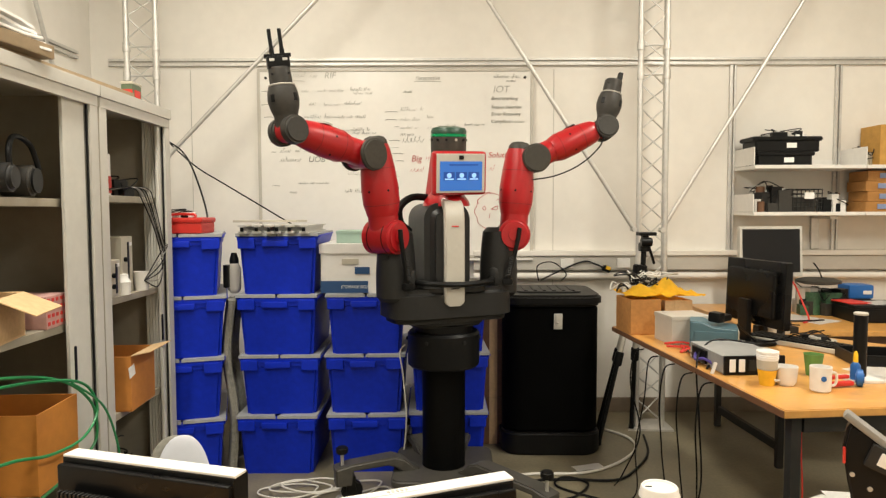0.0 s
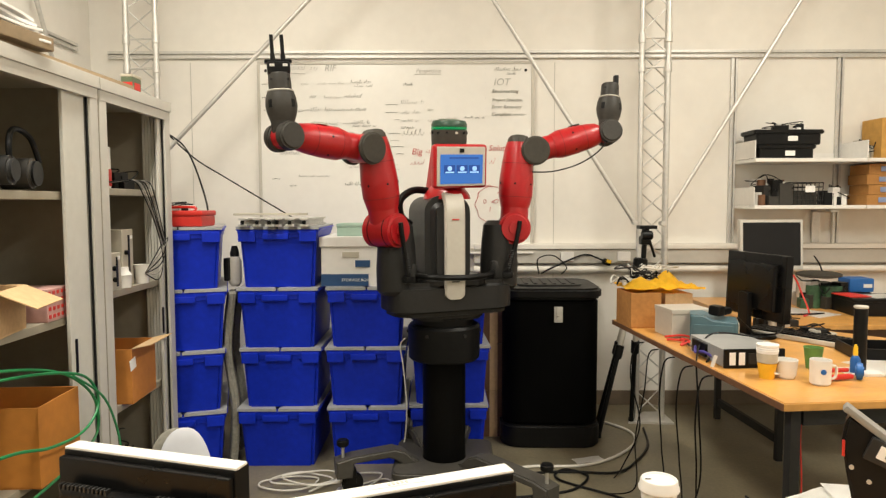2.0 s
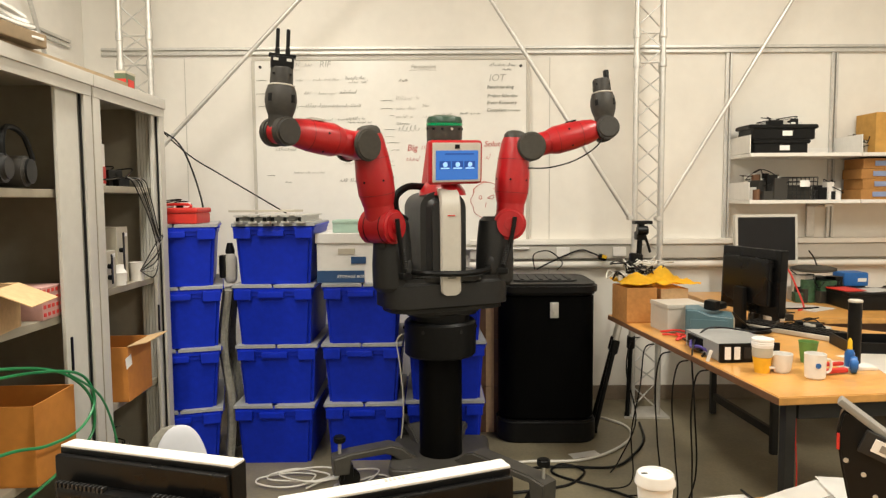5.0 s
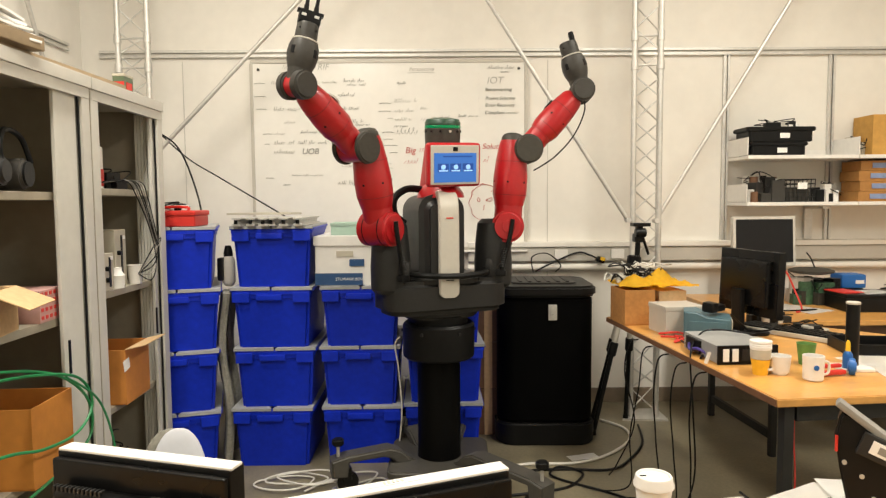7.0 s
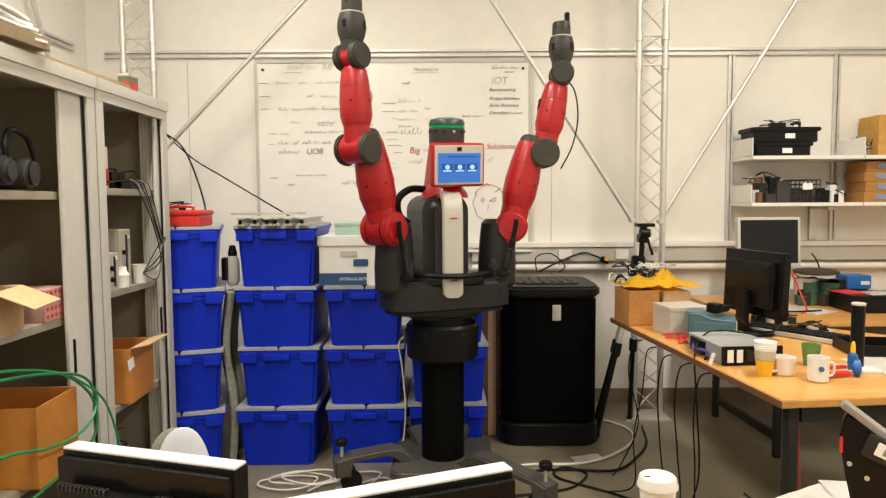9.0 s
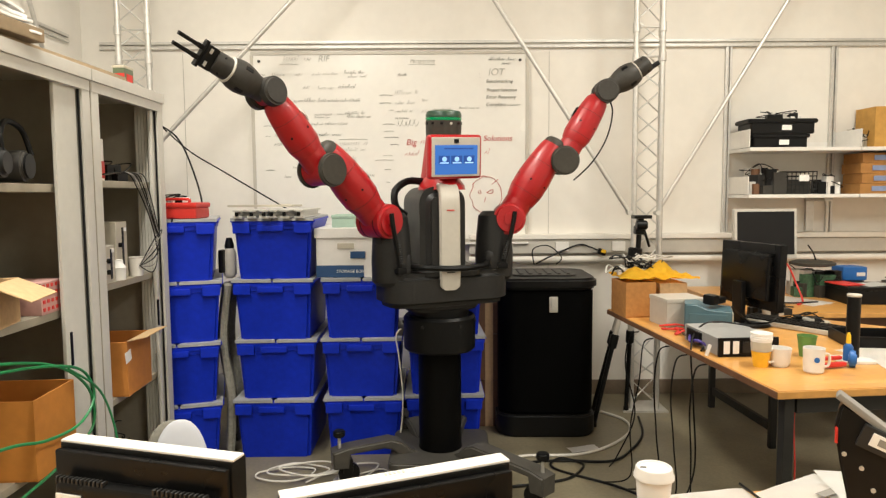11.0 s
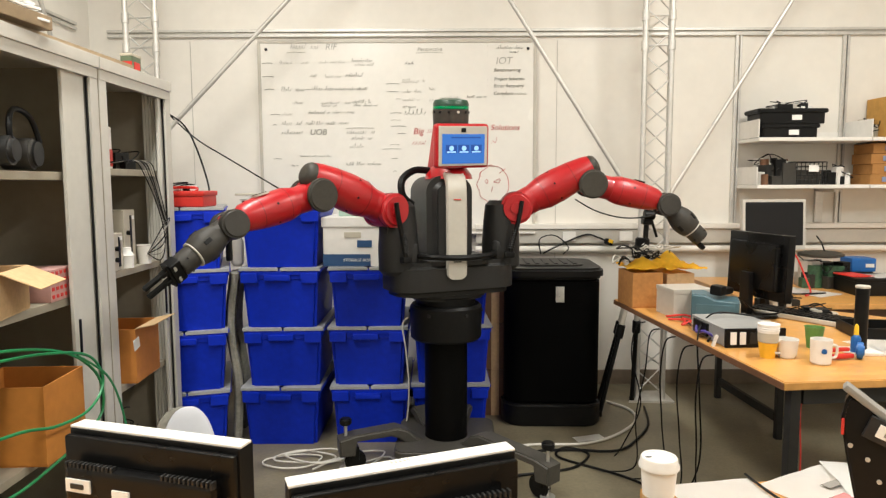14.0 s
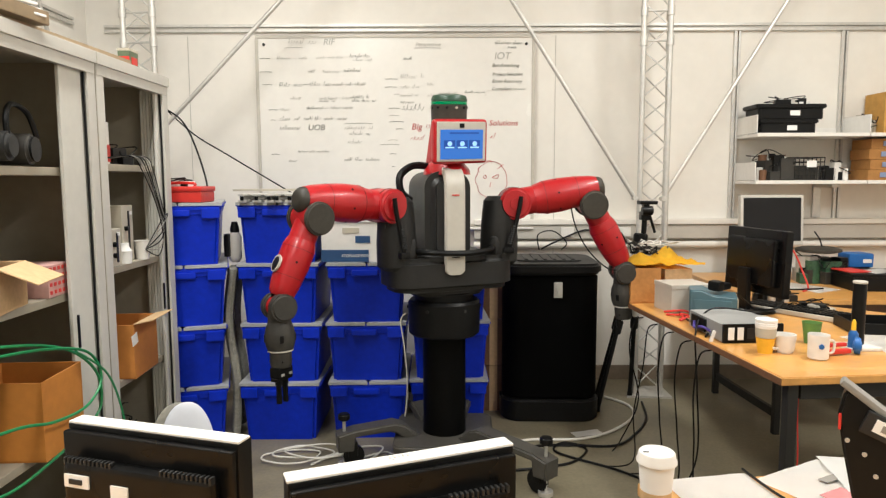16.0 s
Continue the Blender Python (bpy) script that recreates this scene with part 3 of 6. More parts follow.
# ---- whiteboard ----
WB_W, WB_H = 1.735, 1.18
wb = thing("whiteboard", pose(-0.30, WALL_Y - 0.02, 1.63), "large wall whiteboard with faint marker notes", "whiteboard")
bm = B()
add_box(bm, (WB_W, 0.012, WB_H), (0, 0, 0))
part("panel", bm, M_BOARD, wb)
for nm, size, ctr in (("frame_top", (WB_W + 0.03, 0.024, 0.02), (0, 0, WB_H / 2 + 0.009)), ("frame_bottom", (WB_W + 0.03, 0.024, 0.02), (0, 0, -WB_H / 2 - 0.009)),
                      ("frame_side", (0.02, 0.024, WB_H), (-WB_W / 2 - 0.009, 0, 0)), ("frame_side", (0.02, 0.024, WB_H), (WB_W / 2 + 0.009, 0, 0))):
    part(nm, shape((add_box, (size, ctr, 0.003), {})), M_STRIP, wb, "pale edge trim")
part("pen_tray", shape((add_box, ((WB_W * 0.9, 0.06, 0.012), (0.1, -0.03, -WB_H / 2 - 0.025), 0.004), {})), M_WHITE, wb, "white pen tray")
for x in (-0.83, 0.83):
    part("fixing", shape((add_cyl, ((x, -0.006, 0.55), (x, -0.014, 0.55), 0.009), {"seg": 12})), M_DKGREY, wb, "round fixing")
inkr = random.Random(11)


def scribble(x, z, length, size, material=None, r=0.0009):
    """A line of handwriting that cannot be read: loose loops, word by word."""
    bm = B()
    px, end = x, x + length
    while px < end - 0.01:
        word = min(inkr.uniform(2.2, 5.0) * size, end - px)
        pts, q, base = [], px, z + inkr.uniform(-0.08, 0.08) * size
        while q < px + word:
            up = size * inkr.choice((0.45, 0.5, 0.55, 1.0, 0.6))
            w = size * inkr.uniform(0.35, 0.7)
            pts += [(q, -0.0085, base - 0.3 * size), (q + w * 0.75, -0.0085, base - 0.3 * size + up), (q + w * 0.45, -0.0085, base - 0.2 * size + up * inkr.uniform(0.4, 0.8))]
            q += w
        if len(pts) > 1:
            add_tube(bm, pts, r, 4, 3)
        px = q + size * inkr.uniform(0.3, 0.9)
    part("marker_line", bm, material or M_INK, wb, "handwritten marker line")


def dash(x, z, length, material=None):
    part("marker_dash", shape((add_tube, ([(x, -0.0085, z), (x + length * 0.5, -0.0085, z + 0.003), (x + length, -0.0085, z)], 0.0016, 4, 2), {})), material or M_INKPALE, wb, "short marker dash")


UP = pose(0, 0, 0, 90, 0, 0)
for words, size, ink, x, z in (("IOT", 0.062, M_INKPALE, 0.676, 0.474), ("Perspective", 0.034, M_INKPALE, 0.208, 0.548), ("Benchmarking", 0.030, M_INK, 0.698, 0.417), ("Project Selection", 0.028, M_INK, 0.712, 0.362),
                               ("Error Recovery", 0.030, M_INK, 0.708, 0.318), ("Compliant", 0.030, M_INK, 0.675, 0.271), ("Solutions", 0.050, M_INKRED, 0.687, 0.056), ("Big", 0.056, M_INKRED, 0.132, 0.034), ("RIF", 0.055, M_INKPALE, -0.42, 0.564), ("UOB", 0.052, M_INK, -0.51, 0.031)):
    lettering(words, size, ink, wb, pose(x, -0.009, z) @ UP)
# x, height, length, size of the dark lines, then of the faded ones
for x, z, ln, sz in ((-0.29, 0.476, 0.13, 0.022), (-0.33, 0.386, 0.11, 0.024), (-0.739, 0.300, 0.14, 0.027), (-0.55, 0.303, 0.13, 0.028), (-0.40, 0.300, 0.21, 0.018), (-0.29, 0.222, 0.12, 0.020), (-0.28, 0.200, 0.15, 0.018),
                     (-0.57, 0.155, 0.13, 0.020), (-0.744, 0.085, 0.13, 0.026), (-0.59, 0.085, 0.10, 0.024), (-0.46, 0.088, 0.14, 0.022), (-0.746, 0.029, 0.13, 0.030), (-0.337, -0.172, 0.23, 0.022), (0.03, 0.190, 0.11, 0.022),
                     (0.04, 0.150, 0.13, 0.040), (0.05, 0.460, 0.07, 0.016), (0.44, 0.250, 0.13, 0.014), (0.627, 0.556, 0.17, 0.022), (0.710, 0.528, 0.07, 0.018), (0.745, 0.271, 0.09, 0.022)):
    scribble(x, z, ln, sz)
for x, z, ln, sz in ((-0.675, 0.564, 0.18, 0.034), (-0.75, 0.464, 0.10, 0.020), (-0.61, 0.466, 0.05, 0.018), (-0.50, 0.468, 0.17, 0.016), (-0.27, 0.452, 0.12, 0.018), (-0.556, 0.383, 0.06, 0.020), (-0.46, 0.380, 0.10, 0.020), (-0.675, 0.215, 0.07, 0.018),
                     (-0.49, 0.215, 0.13, 0.016), (-0.34, 0.215, 0.04, 0.016), (-0.49, 0.198, 0.10, 0.014), (-0.74, 0.145, 0.06, 0.020), (-0.42, 0.155, 0.14, 0.020), (-0.33, 0.03, 0.18, 0.028), (-0.30, -0.01, 0.14, 0.022), (-0.31, -0.06, 0.11, 0.026),
                     (-0.69, -0.18, 0.05, 0.014), (-0.63, -0.12, 0.20, 0.012), (0.032, 0.348, 0.14, 0.026), (0.03, 0.285, 0.12, 0.022), (0.03, 0.232, 0.11, 0.018), (0.20, 0.300, 0.04, 0.018), (0.20, 0.232, 0.05, 0.026), (0.27, 0.245, 0.12, 0.012)):
    scribble(x, z, ln, sz, M_INKPALE)
for x, z, ln, dark in ((-0.857, 0.464, 0.065, 1), (-0.859, 0.380, 0.075, 1), (-0.845, 0.301, 0.060, 1), (-0.585, 0.300, 0.030, 1), (-0.809, 0.143, 0.055, 1), (-0.80, 0.078, 0.030, 1), (-0.80, -0.138, 0.050, 1), (-0.70, 0.53, 0.12, 0),
                       (-0.067, 0.333, 0.080, 1), (-0.067, 0.283, 0.075, 1), (-0.01, 0.238, 0.030, 0), (-0.045, 0.150, 0.070, 1), (-0.040, 0.105, 0.060, 0), (-0.040, 0.066, 0.090, 1), (0.0, 0.020, 0.050, 1), (-0.05, -0.05, 0.060, 0), (-0.10, -0.078, 0.120, 0), (-0.04, -0.138, 0.040, 1), (-0.03, -0.22, 0.02, 1), (0.12, 0.525, 0.17, 0), (-0.33, 0.055, 0.18, 0)):
    dash(x, z, ln, M_INK if dark else M_INKPALE)
scribble(0.091, -0.036, 0.11, 0.034, M_INKRED)
scribble(0.60, -0.03, 0.03, 0.034, M_INKRED)
scribble(0.19, 0.034, 0.14, 0.04, M_INKRED)
ring = [(0.612 + 0.100 * math.cos(a * 0.35) * (1 + 0.06 * math.sin(3 * a)), -0.0085, -0.305 + 0.118 * math.sin(a * 0.35)) for a in range(18)]
part("drawn_ring", shape((add_tube, (ring + ring[:1], 0.0020, 4, 4), {})), M_INKRED, wb, "loose ring drawn in red marker")
for pts in ([(0.560, 0, -0.285), (0.570, 0, -0.272), (0.580, 0, -0.287), (0.570, 0, -0.298), (0.560, 0, -0.285)], [(0.615, 0, -0.290), (0.655, 0, -0.270), (0.650, 0, -0.295), (0.615, 0, -0.290)], [(0.608, 0, -0.32), (0.602, 0, -0.35)],
            [(0.545, 0, -0.215), (0.525, 0, -0.235), (0.535, 0, -0.255)], [(0.575, 0, -0.19), (0.60, 0, -0.18), (0.615, 0, -0.195)], [(0.65, 0, -0.235), (0.69, 0, -0.205)]):
    part("marker_stroke", shape((add_tube, ([(x, -0.0085, z) for x, y, z in pts], 0.0018, 4, 3), {})), M_INKRED, wb, "short red marker stroke")
part("ruled_line", shape((add_box, ((0.003, 0.001, 0.34), (0.575, -0.0075, 0.40)), {})), M_BOARD, wb, "faint upright line")


# ---- aluminium trusses and braces ----
def truss(x, y, back, w):
    t = thing("lattice_truss", pose(x, y, 0), "silver aluminium lattice truss post", "truss", "lattice trusses")
    corners = [(-w / 2, -0.03), (w / 2, -0.05), (w / 2 + back, 0.07)]
    for cx, cy in corners:
        part("chord", shape((add_cyl, ((cx, cy, 0.012), (cx, cy, CEIL), 0.0165), {"seg": 12})), M_ALU, t)
    part("foot_plate", shape((add_prism, ([(-w / 2 - 0.06, -0.08), (w / 2 + 0.06, -0.10), (w / 2 + 0.06, 0.12), (w / 2 - 0.06, 0.12)], 0, 0.012), {})), M_ALU, t)
    st, n = 0.135, 25
    for f, (a, b) in enumerate(((0, 1), (1, 2), (2, 0))):
        for i in range(n):
            z0 = 0.05 + i * st
            if z0 + st > CEIL:
                break
            p, q = (corners[a], corners[b]) if (i + f) % 2 else (corners[b], corners[a])
            part("lacing_rod", shape((add_cyl, ((*p, z0), (*q, z0 + st), 0.0045), {"seg": 6})), M_ALU, t)
    for z in (2.13, 2.30):
        for a, b in ((0, 1), (1, 2)):
            part("cross_rod", shape((add_cyl, ((*corners[a], z), (*corners[b], z), 0.006), {"seg": 8})), M_ALU, t)
        for c in corners:
            part("clamp", shape((add_cyl, ((*c, z - 0.03), (*c, z + 0.03), 0.022), {"seg": 12, "bevel": 0.004})), M_ALU, t)
    return t


truss(1.252, 4.08, 0.034, 0.150)
truss(-1.775, 4.08, -0.05, 0.183)


def brace(p, q, r, label="slanted aluminium brace tube with flattened ends"):
    p, q = Vector(p), Vector(q)
    b = thing("brace_tube", Matrix.Translation(p), label, "brace", "brace tubes")
    part("tube", shape((add_cyl, ((0, 0, 0), q - p, r), {"seg": 12})), M_ALU, b)
    part("end_bolt", shape((add_cyl, ((0, -0.03, 0), (0, 0.03, 0), 0.014), {"seg": 10})), M_ALU, b)


def along(p, q, z):
    k = (z - p[2]) / (q[2] - p[2])
    return [a + (b - a) * k for a, b in zip(p, q)]


for p, q, r in (((1.145, 4.04, 1.215), (0.40, 4.04, 2.365), 0.013), ((1.312, 4.04, 1.21), (2.001, 4.04, 2.35), 0.012), ((-1.64, 4.04, 1.65), (-0.94, 4.04, 2.365), 0.013)):
    lo = p if p[0] > 0 else along(p, q, 1.40)
    brace(lo, along(p, q, CEIL), r)
brace((-2.2, 4.0, 1.85), (-2.2, 3.3, CEIL), 0.012)

# ---- wall shelves ----
SH_Y = 4.16
def wall_shelf(x0, x1, z, ends):
    s = thing("wall_shelf", pose(x0, WALL_Y, z), "white metal wall shelf with end plate", "shelf", "wall shelves")
    w = x1 - x0
    part("board", shape((add_box, ((w, 0.31, 0.022), (w / 2, -0.157, -0.011), 0.003), {})), M_WHITE, s)
    part("back_lip", shape((add_box, ((w, 0.006, 0.05), (w / 2, -0.004, 0.025), 0.001), {})), M_WHITE, s)
    for x in ends:
        part("end_side", shape((add_box, ((0.006, 0.29, 0.108), (x + 0.003, -0.154, 0.056), 0.002), {})), M_WHITE, s)
    return s


wall_shelf(1.885, 2.560, 1.600, (0.0,))
wall_shelf(1.885, 2.560, 1.316, (0.0,))
wall_shelf(2.566, 3.3, 1.600, (0.0,))
wall_shelf(2.566, 3.3, 1.316, ())
for x in (2.42,):
    solid("shelf_bracket", shape((add_box, ((0.05, 0.22, 0.02), (0, -0.115, -0.035), 0.003), {}), (add_box, ((0.05, 0.02, 0.22), (0, -0.013, -0.13), 0.003), {})), M_ALU, pose(x, WALL_Y - 0.002, 1.316), "aluminium bracket under a wall shelf", "bracket")


def tray_box(m, w, d, h, label, mt):
    c = thing("tool_tray", m, label, "tray", "black tool trays")
    bm = B()
    add_prism(bm, round_rect(w * 0.92, d * 0.9, 0.02), 0, h * 0.75, None, 0.004)
    part("tub", bm, mt, c)
    part("rim", shape((add_prism, (round_rect(w, d, 0.025), h * 0.72, h), {"bevel": 0.005})), mt, c)
    part("paper_label", shape((add_box, ((0.06, 0.003, 0.03), (0.02, -d * 0.45 - 0.003, h * 0.4)), {})), M_PAPER, c, "white paper label")
    return c


tray_box(pose(2.10, 4.24, 1.600), 0.37, 0.2, 0.085, "black plastic tool tray on a wall shelf", M_BLACK)
tray_box(pose(2.11, 4.24, 1.686), 0.43, 0.22, 0.09, "black plastic tool tray stacked on another", M_BLACK)
rk = random.Random(21)


def oddment(name, m, w, d, h, label, mats, n=9, category="electronics"):
    """A loose heap of small electronic parts: blocks, drums and wires."""
    c = thing(name, m, label, category)
    for i in range(n):
        bm = B()
        sx, sy, sz = w * rk.uniform(0.15, 0.4), d * rk.uniform(0.2, 0.5), h * rk.uniform(0.3, 0.95)
        x, y = rk.uniform(-0.5, 0.5) * (w - sx), rk.uniform(-0.5, 0.5) * (d - sy)
        if i % 3 == 2:
            add_cyl(bm, (x, y, 0), (x, y, sz), min(sx, sy) * 0.5, seg=14, bevel=0.002)
            nm = "drum"
        else:
            add_box(bm, (sx, sy, sz), (x, y, sz / 2), 0.003, Matrix.Rotation(rk.uniform(-0.4, 0.4), 4, "Z"))
            nm = "block"
        part(nm, bm, mats[i % len(mats)], c)
    for i in range(3):
        pts = [(rk.uniform(-0.5, 0.5) * w, rk.uniform(-0.5, 0.5) * d, h * rk.uniform(0.3, 1.1)) for _ in range(5)]
        part("wire", shape((add_tube, (pts, 0.003, 5), {})), M_BLACK, c)
    return c


oddment("clip_pile", pose(2.13, 4.24, 1.776), 0.26, 0.12, 0.05, "small metal clips lying on a tray", [M_ALU, M_BLACK], 6)
oddment("spare_parts", pose(2.03, 4.24, 1.316), 0.25, 0.18, 0.18, "jumble of metal and black electronic spares on a shelf", [M_BLACK, M_ALU, M_CAP, M_HAND, M_DKGREY, M_DARKWOOD], 24)
bask = thing("wire_basket", pose(2.24, 4.26, 1.316), "dark wire basket with a paper label on a shelf", "basket")
for i in range(9):
    part("wire_upright", shape((add_cyl, ((-0.10 + i * 0.025, -0.085, 0), (-0.105 + i * 0.026, -0.09, 0.14), 0.003), {"seg": 6})), M_DKGREY, bask)
for i in range(6):
    part("wire_hoop", shape((add_tube, ([(-0.105, 0.085, 0.004 + i * 0.027), (-0.105, -0.088, 0.004 + i * 0.027), (0.105, -0.088, 0.004 + i * 0.027), (0.105, 0.085, 0.004 + i * 0.027), (-0.105, 0.085, 0.004 + i * 0.027)], 0.003, 5, 1), {})), M_DKGREY, bask)
part("paper_label", shape((add_box, ((0.06, 0.003, 0.04), (0.02, -0.096, 0.10)), {})), M_PAPER, bask, "white paper label")
part("contents", shape((add_box, ((0.17, 0.13, 0.09), (0, 0, 0.046), 0.02), {})), M_CAP, bask, "dull dark contents")
oddment("headset_pile", pose(2.46, 4.27, 1.316), 0.17, 0.15, 0.12, "white and black headset parts on a shelf", [M_WHITE, M_BLACK, M_ALU], 8)


def carton(m, w, d, h, label, mt, flaps=(), opened=False, group=""):
    """A cardboard carton; with opened it has walls, an inside and flaps."""
    c = thing("cardboard_box", m, label, "box", group)
    if not opened:
        part("body", shape((add_box, ((w, d, h), (0, 0, h / 2), 0.003), {})), mt, c)
        part("tape", shape((add_box, ((0.045, d + 0.003, h + 0.003), (0, 0, h / 2)), {})), M_CARDPALE, c, "strip of packing tape")
        return c
    t = 0.006
    part("bottom", shape((add_box, ((w, d, t), (0, 0, t / 2)), {})), mt, c)
    for nm, size, ctr in (("front_wall", (w, t, h), (0, -d / 2, h / 2 + t)), ("rear_wall", (w, t, h), (0, d / 2, h / 2 + t)), ("side_wall", (t, d - t, h), (-w / 2 + t / 2, 0, h / 2 + t)), ("side_wall", (t, d - t, h), (w / 2 - t / 2, 0, h / 2 + t))):
        part(nm, shape((add_box, (size, ctr, 0.0015), {})), mt, c)
    for fx, fy, ln, tilt in flaps:
        if fx:
            fm = Matrix.Translation((fx * w / 2, 0, h + t)) @ Matrix.Rotation(fx * radians(tilt), 4, "Y")
            part("flap", shape((add_box, ((ln, d * 0.98, 0.004), (fx * ln / 2, 0, 0.002), 0.001, fm), {})), M_CARDPALE, c, "pale open flap")
        else:
            fm = Matrix.Translation((0, fy * d / 2, h + t)) @ Matrix.Rotation(-fy * radians(tilt), 4, "X")
            part("flap", shape((add_box, ((w * 0.98, ln, 0.004), (0, fy * ln / 2, 0.002), 0.001, fm), {})), M_CARDPALE, c, "pale open flap")
    return c


carton(pose(2.84, 4.27, 1.600), 0.30, 0.2, 0.25, "yellow-brown cardboard box on a wall shelf", mat("yellow_card", (0.55, 0.30, 0.07), 0.8), group="boxes on wall shelves")
for k in range(4):
    b = carton(pose(2.80 + 0.01 * (k % 2), 4.25, 1.316 + k * 0.063), 0.40, 0.2, 0.062, "flat orange box with a blue printed edge, stacked on a shelf", mat("orange_card", (0.40, 0.19, 0.05), 0.75), group="boxes on wall shelves")
    part("blue_print", shape((add_box, ((0.3, 0.003, 0.03), (0.02, -0.104, 0.032)), {})), mat("pale_blue_print", (0.22, 0.28, 0.45), 0.7), b, "pale blue printed panel")
oddment("scrap_heap", pose(2.65, 4.25, 1.60), 0.14, 0.15, 0.13, "grey and brown scraps on a shelf end", [M_BEIGE, M_ALU, M_CAP], 7)

# ---- blue crates ----
def crate_proto(m):
    c = thing("storage_crate", m, "blue plastic storage crate with a grey folding lid, stacked", "crate", "stacked blue crates")
    h = 0.300
    top = [(-0.198, -0.285), (0.198, -0.285), (0.198, 0.285), (-0.198, 0.285)]
    bm = B()
    rings = [[bm.verts.new((x * k, y * (1 + (k - 1) * 0.7), z)) for x, y in top] for k, z in ((0.87, 0.0), (0.955, h - 0.052), (0.985, h - 0.05), (0.985, h - 0.012))]
    for a, b in zip(rings, rings[1:]):
        for i in range(4):
            bm.faces.new((a[i], a[(i + 1) % 4], b[(i + 1) % 4], b[i]))
    bm.faces.new(rings[0][::-1])
    bm.faces.new(rings[-1])
    bmesh.ops.bevel(bm, geom=[e for e in bm.edges if abs(e.verts[0].co.z - e.verts[1].co.z) > 0.02], offset=0.016, segments=3, affect="EDGES")
    part("body", bm, M_BLUE, c)
    part("rim", shape((add_prism, (round_rect(0.402, 0.576, 0.02), h - 0.034, h - 0.010), {"bevel": 0.004})), M_BLUE, c)
    for x, w in ((-0.15, 0.085), (0.15, 0.085)):
        part("corner_block", shape((add_box, ((w, 0.02, 0.052), (x, -0.287, h - 0.044), 0.005), {})), M_BLUE, c)
    part("handle_ledge", shape((add_box, ((0.13, 0.024, 0.03), (-0.01, -0.286, h - 0.045), 0.006), {})), M_BLUE, c)
    for s in (-1, 1):
        bm = B()
        n = 6
        pts = [(0.004, -0.290)]
        pts += [(0.203, -0.290), (0.203, 0.290), (0.004, 0.290)]
        for k in range(n):
            y = 0.290 - (k + 0.5) * 0.58 / n
            pts.append((0.004 + (0.018 if k % 2 else -0.012) * 1.0, y))
        add_prism(bm, [(s * x, y) for x, y in pts][::s], h - 0.009, h + 0.005)
        part("lid_flap", bm, M_LID, c, "grey hinged lid flap")
    for s in (-1, 1):
        part("hinge", shape((add_cyl, ((s * 0.203, -0.27, h - 0.01), (s * 0.203, 0.27, h - 0.01), 0.006), {"seg": 8})), M_BLUE, c)
    return c


CR_H = 0.305
COLS = [(-1.355, 3.523, 4, 17), (-0.832, 3.62, 4, 1), (-0.395, 3.64, 3, 1), (0.02, 3.67, 3, 1)]
rnd = random.Random(4)
first = None
for x, y, n, turn in COLS:
    for k in range(n):
        m = pose(x + rnd.uniform(-0.006, 0.006), y + rnd.uniform(-0.006, 0.006), k * CR_H, 0, 0, rnd.uniform(-1.5, 1.5) + turn)
        if first is None:
            first = crate_proto(m)
        else:
            copy_thing(first, m)
CT = 4 * CR_H
# on the crates
tb = thing("red_toolbox", pose(-1.30, 3.40, CT), "bright red plastic toolbox on top of a crate", "toolbox")
part("body", shape((add_box, ((0.24, 0.2, 0.055), (0, 0, 0.028), 0.012), {})), M_REDPLAIN, tb)
part("lid", shape((add_box, ((0.25, 0.21, 0.026), (0, 0, 0.066), 0.01), {})), M_REDPLAIN, tb)
part("handle", shape((add_tube, ([(-0.06, -0.03, 0.075), (-0.06, -0.03, 0.095), (0.06, -0.03, 0.095), (0.06, -0.03, 0.075)], 0.007, 6, 3), {})), M_REDPLAIN, tb)
oddment("circuit_scraps", pose(-1.33, 3.42, CT + 0.079), 0.2, 0.14, 0.05, "pale circuit scraps on a red toolbox", [M_WHITE, M_PAPER, M_BLACK], 6)
for k in range(6):
    pr = thing("slotted_rail", pose(-0.95 + k * 0.055, 3.50 + 0.02 * (k % 2), CT, 0, 0, -8 + 3 * (k % 3)), "length of slotted silver rail on a crate", "rail", "slotted rails")
    w = 0.045
    part("profile", shape((add_box, ((w, 0.42, 0.012), (0, 0, 0.006), 0.002), {}), (add_box, ((w, 0.42, 0.010), (0, 0, 0.037), 0.002), {}), (add_box, ((0.014, 0.42, 0.03), (0, 0, 0.022), 0.001), {})), M_ALU, pr)
    part("end_face", shape((add_box, ((0.018, 0.004, 0.02), (0.0, -0.2115, 0.021), 0.001), {})), M_BLACK, pr, "black slot end")
for x0, x1, y in ((-1.15, -0.80, 3.72), (-1.12, -0.76, 3.78)):
    solid("wooden_batten", shape((add_box, ((x1 - x0, 0.025, 0.012), (0, 0, 0.006), 0.002), {})), M_BEIGE, pose((x0 + x1) / 2, y, CT + 0.049, 0, 0, 4), "pale wooden batten on the crates", "batten", "wooden battens")
ar = thing("archive_box", pose(-0.462, 3.60, 3 * CR_H, 0, 0, -1), "white cardboard archive box with a navy base band", "box")
part("body", shape((add_box, ((0.30, 0.42, 0.21), (0, 0, 0.105), 0.003), {})), M_WHITE, ar)
part("lid", shape((add_box, ((0.315, 0.435, 0.05), (0, 0, 0.225), 0.004), {})), M_WHITE, ar)
band = part("navy_band", shape((add_box, ((0.24, 0.004, 0.060), (-0.031, -0.2125, 0.032)), {})), M_NAVY, ar, "navy printed band")
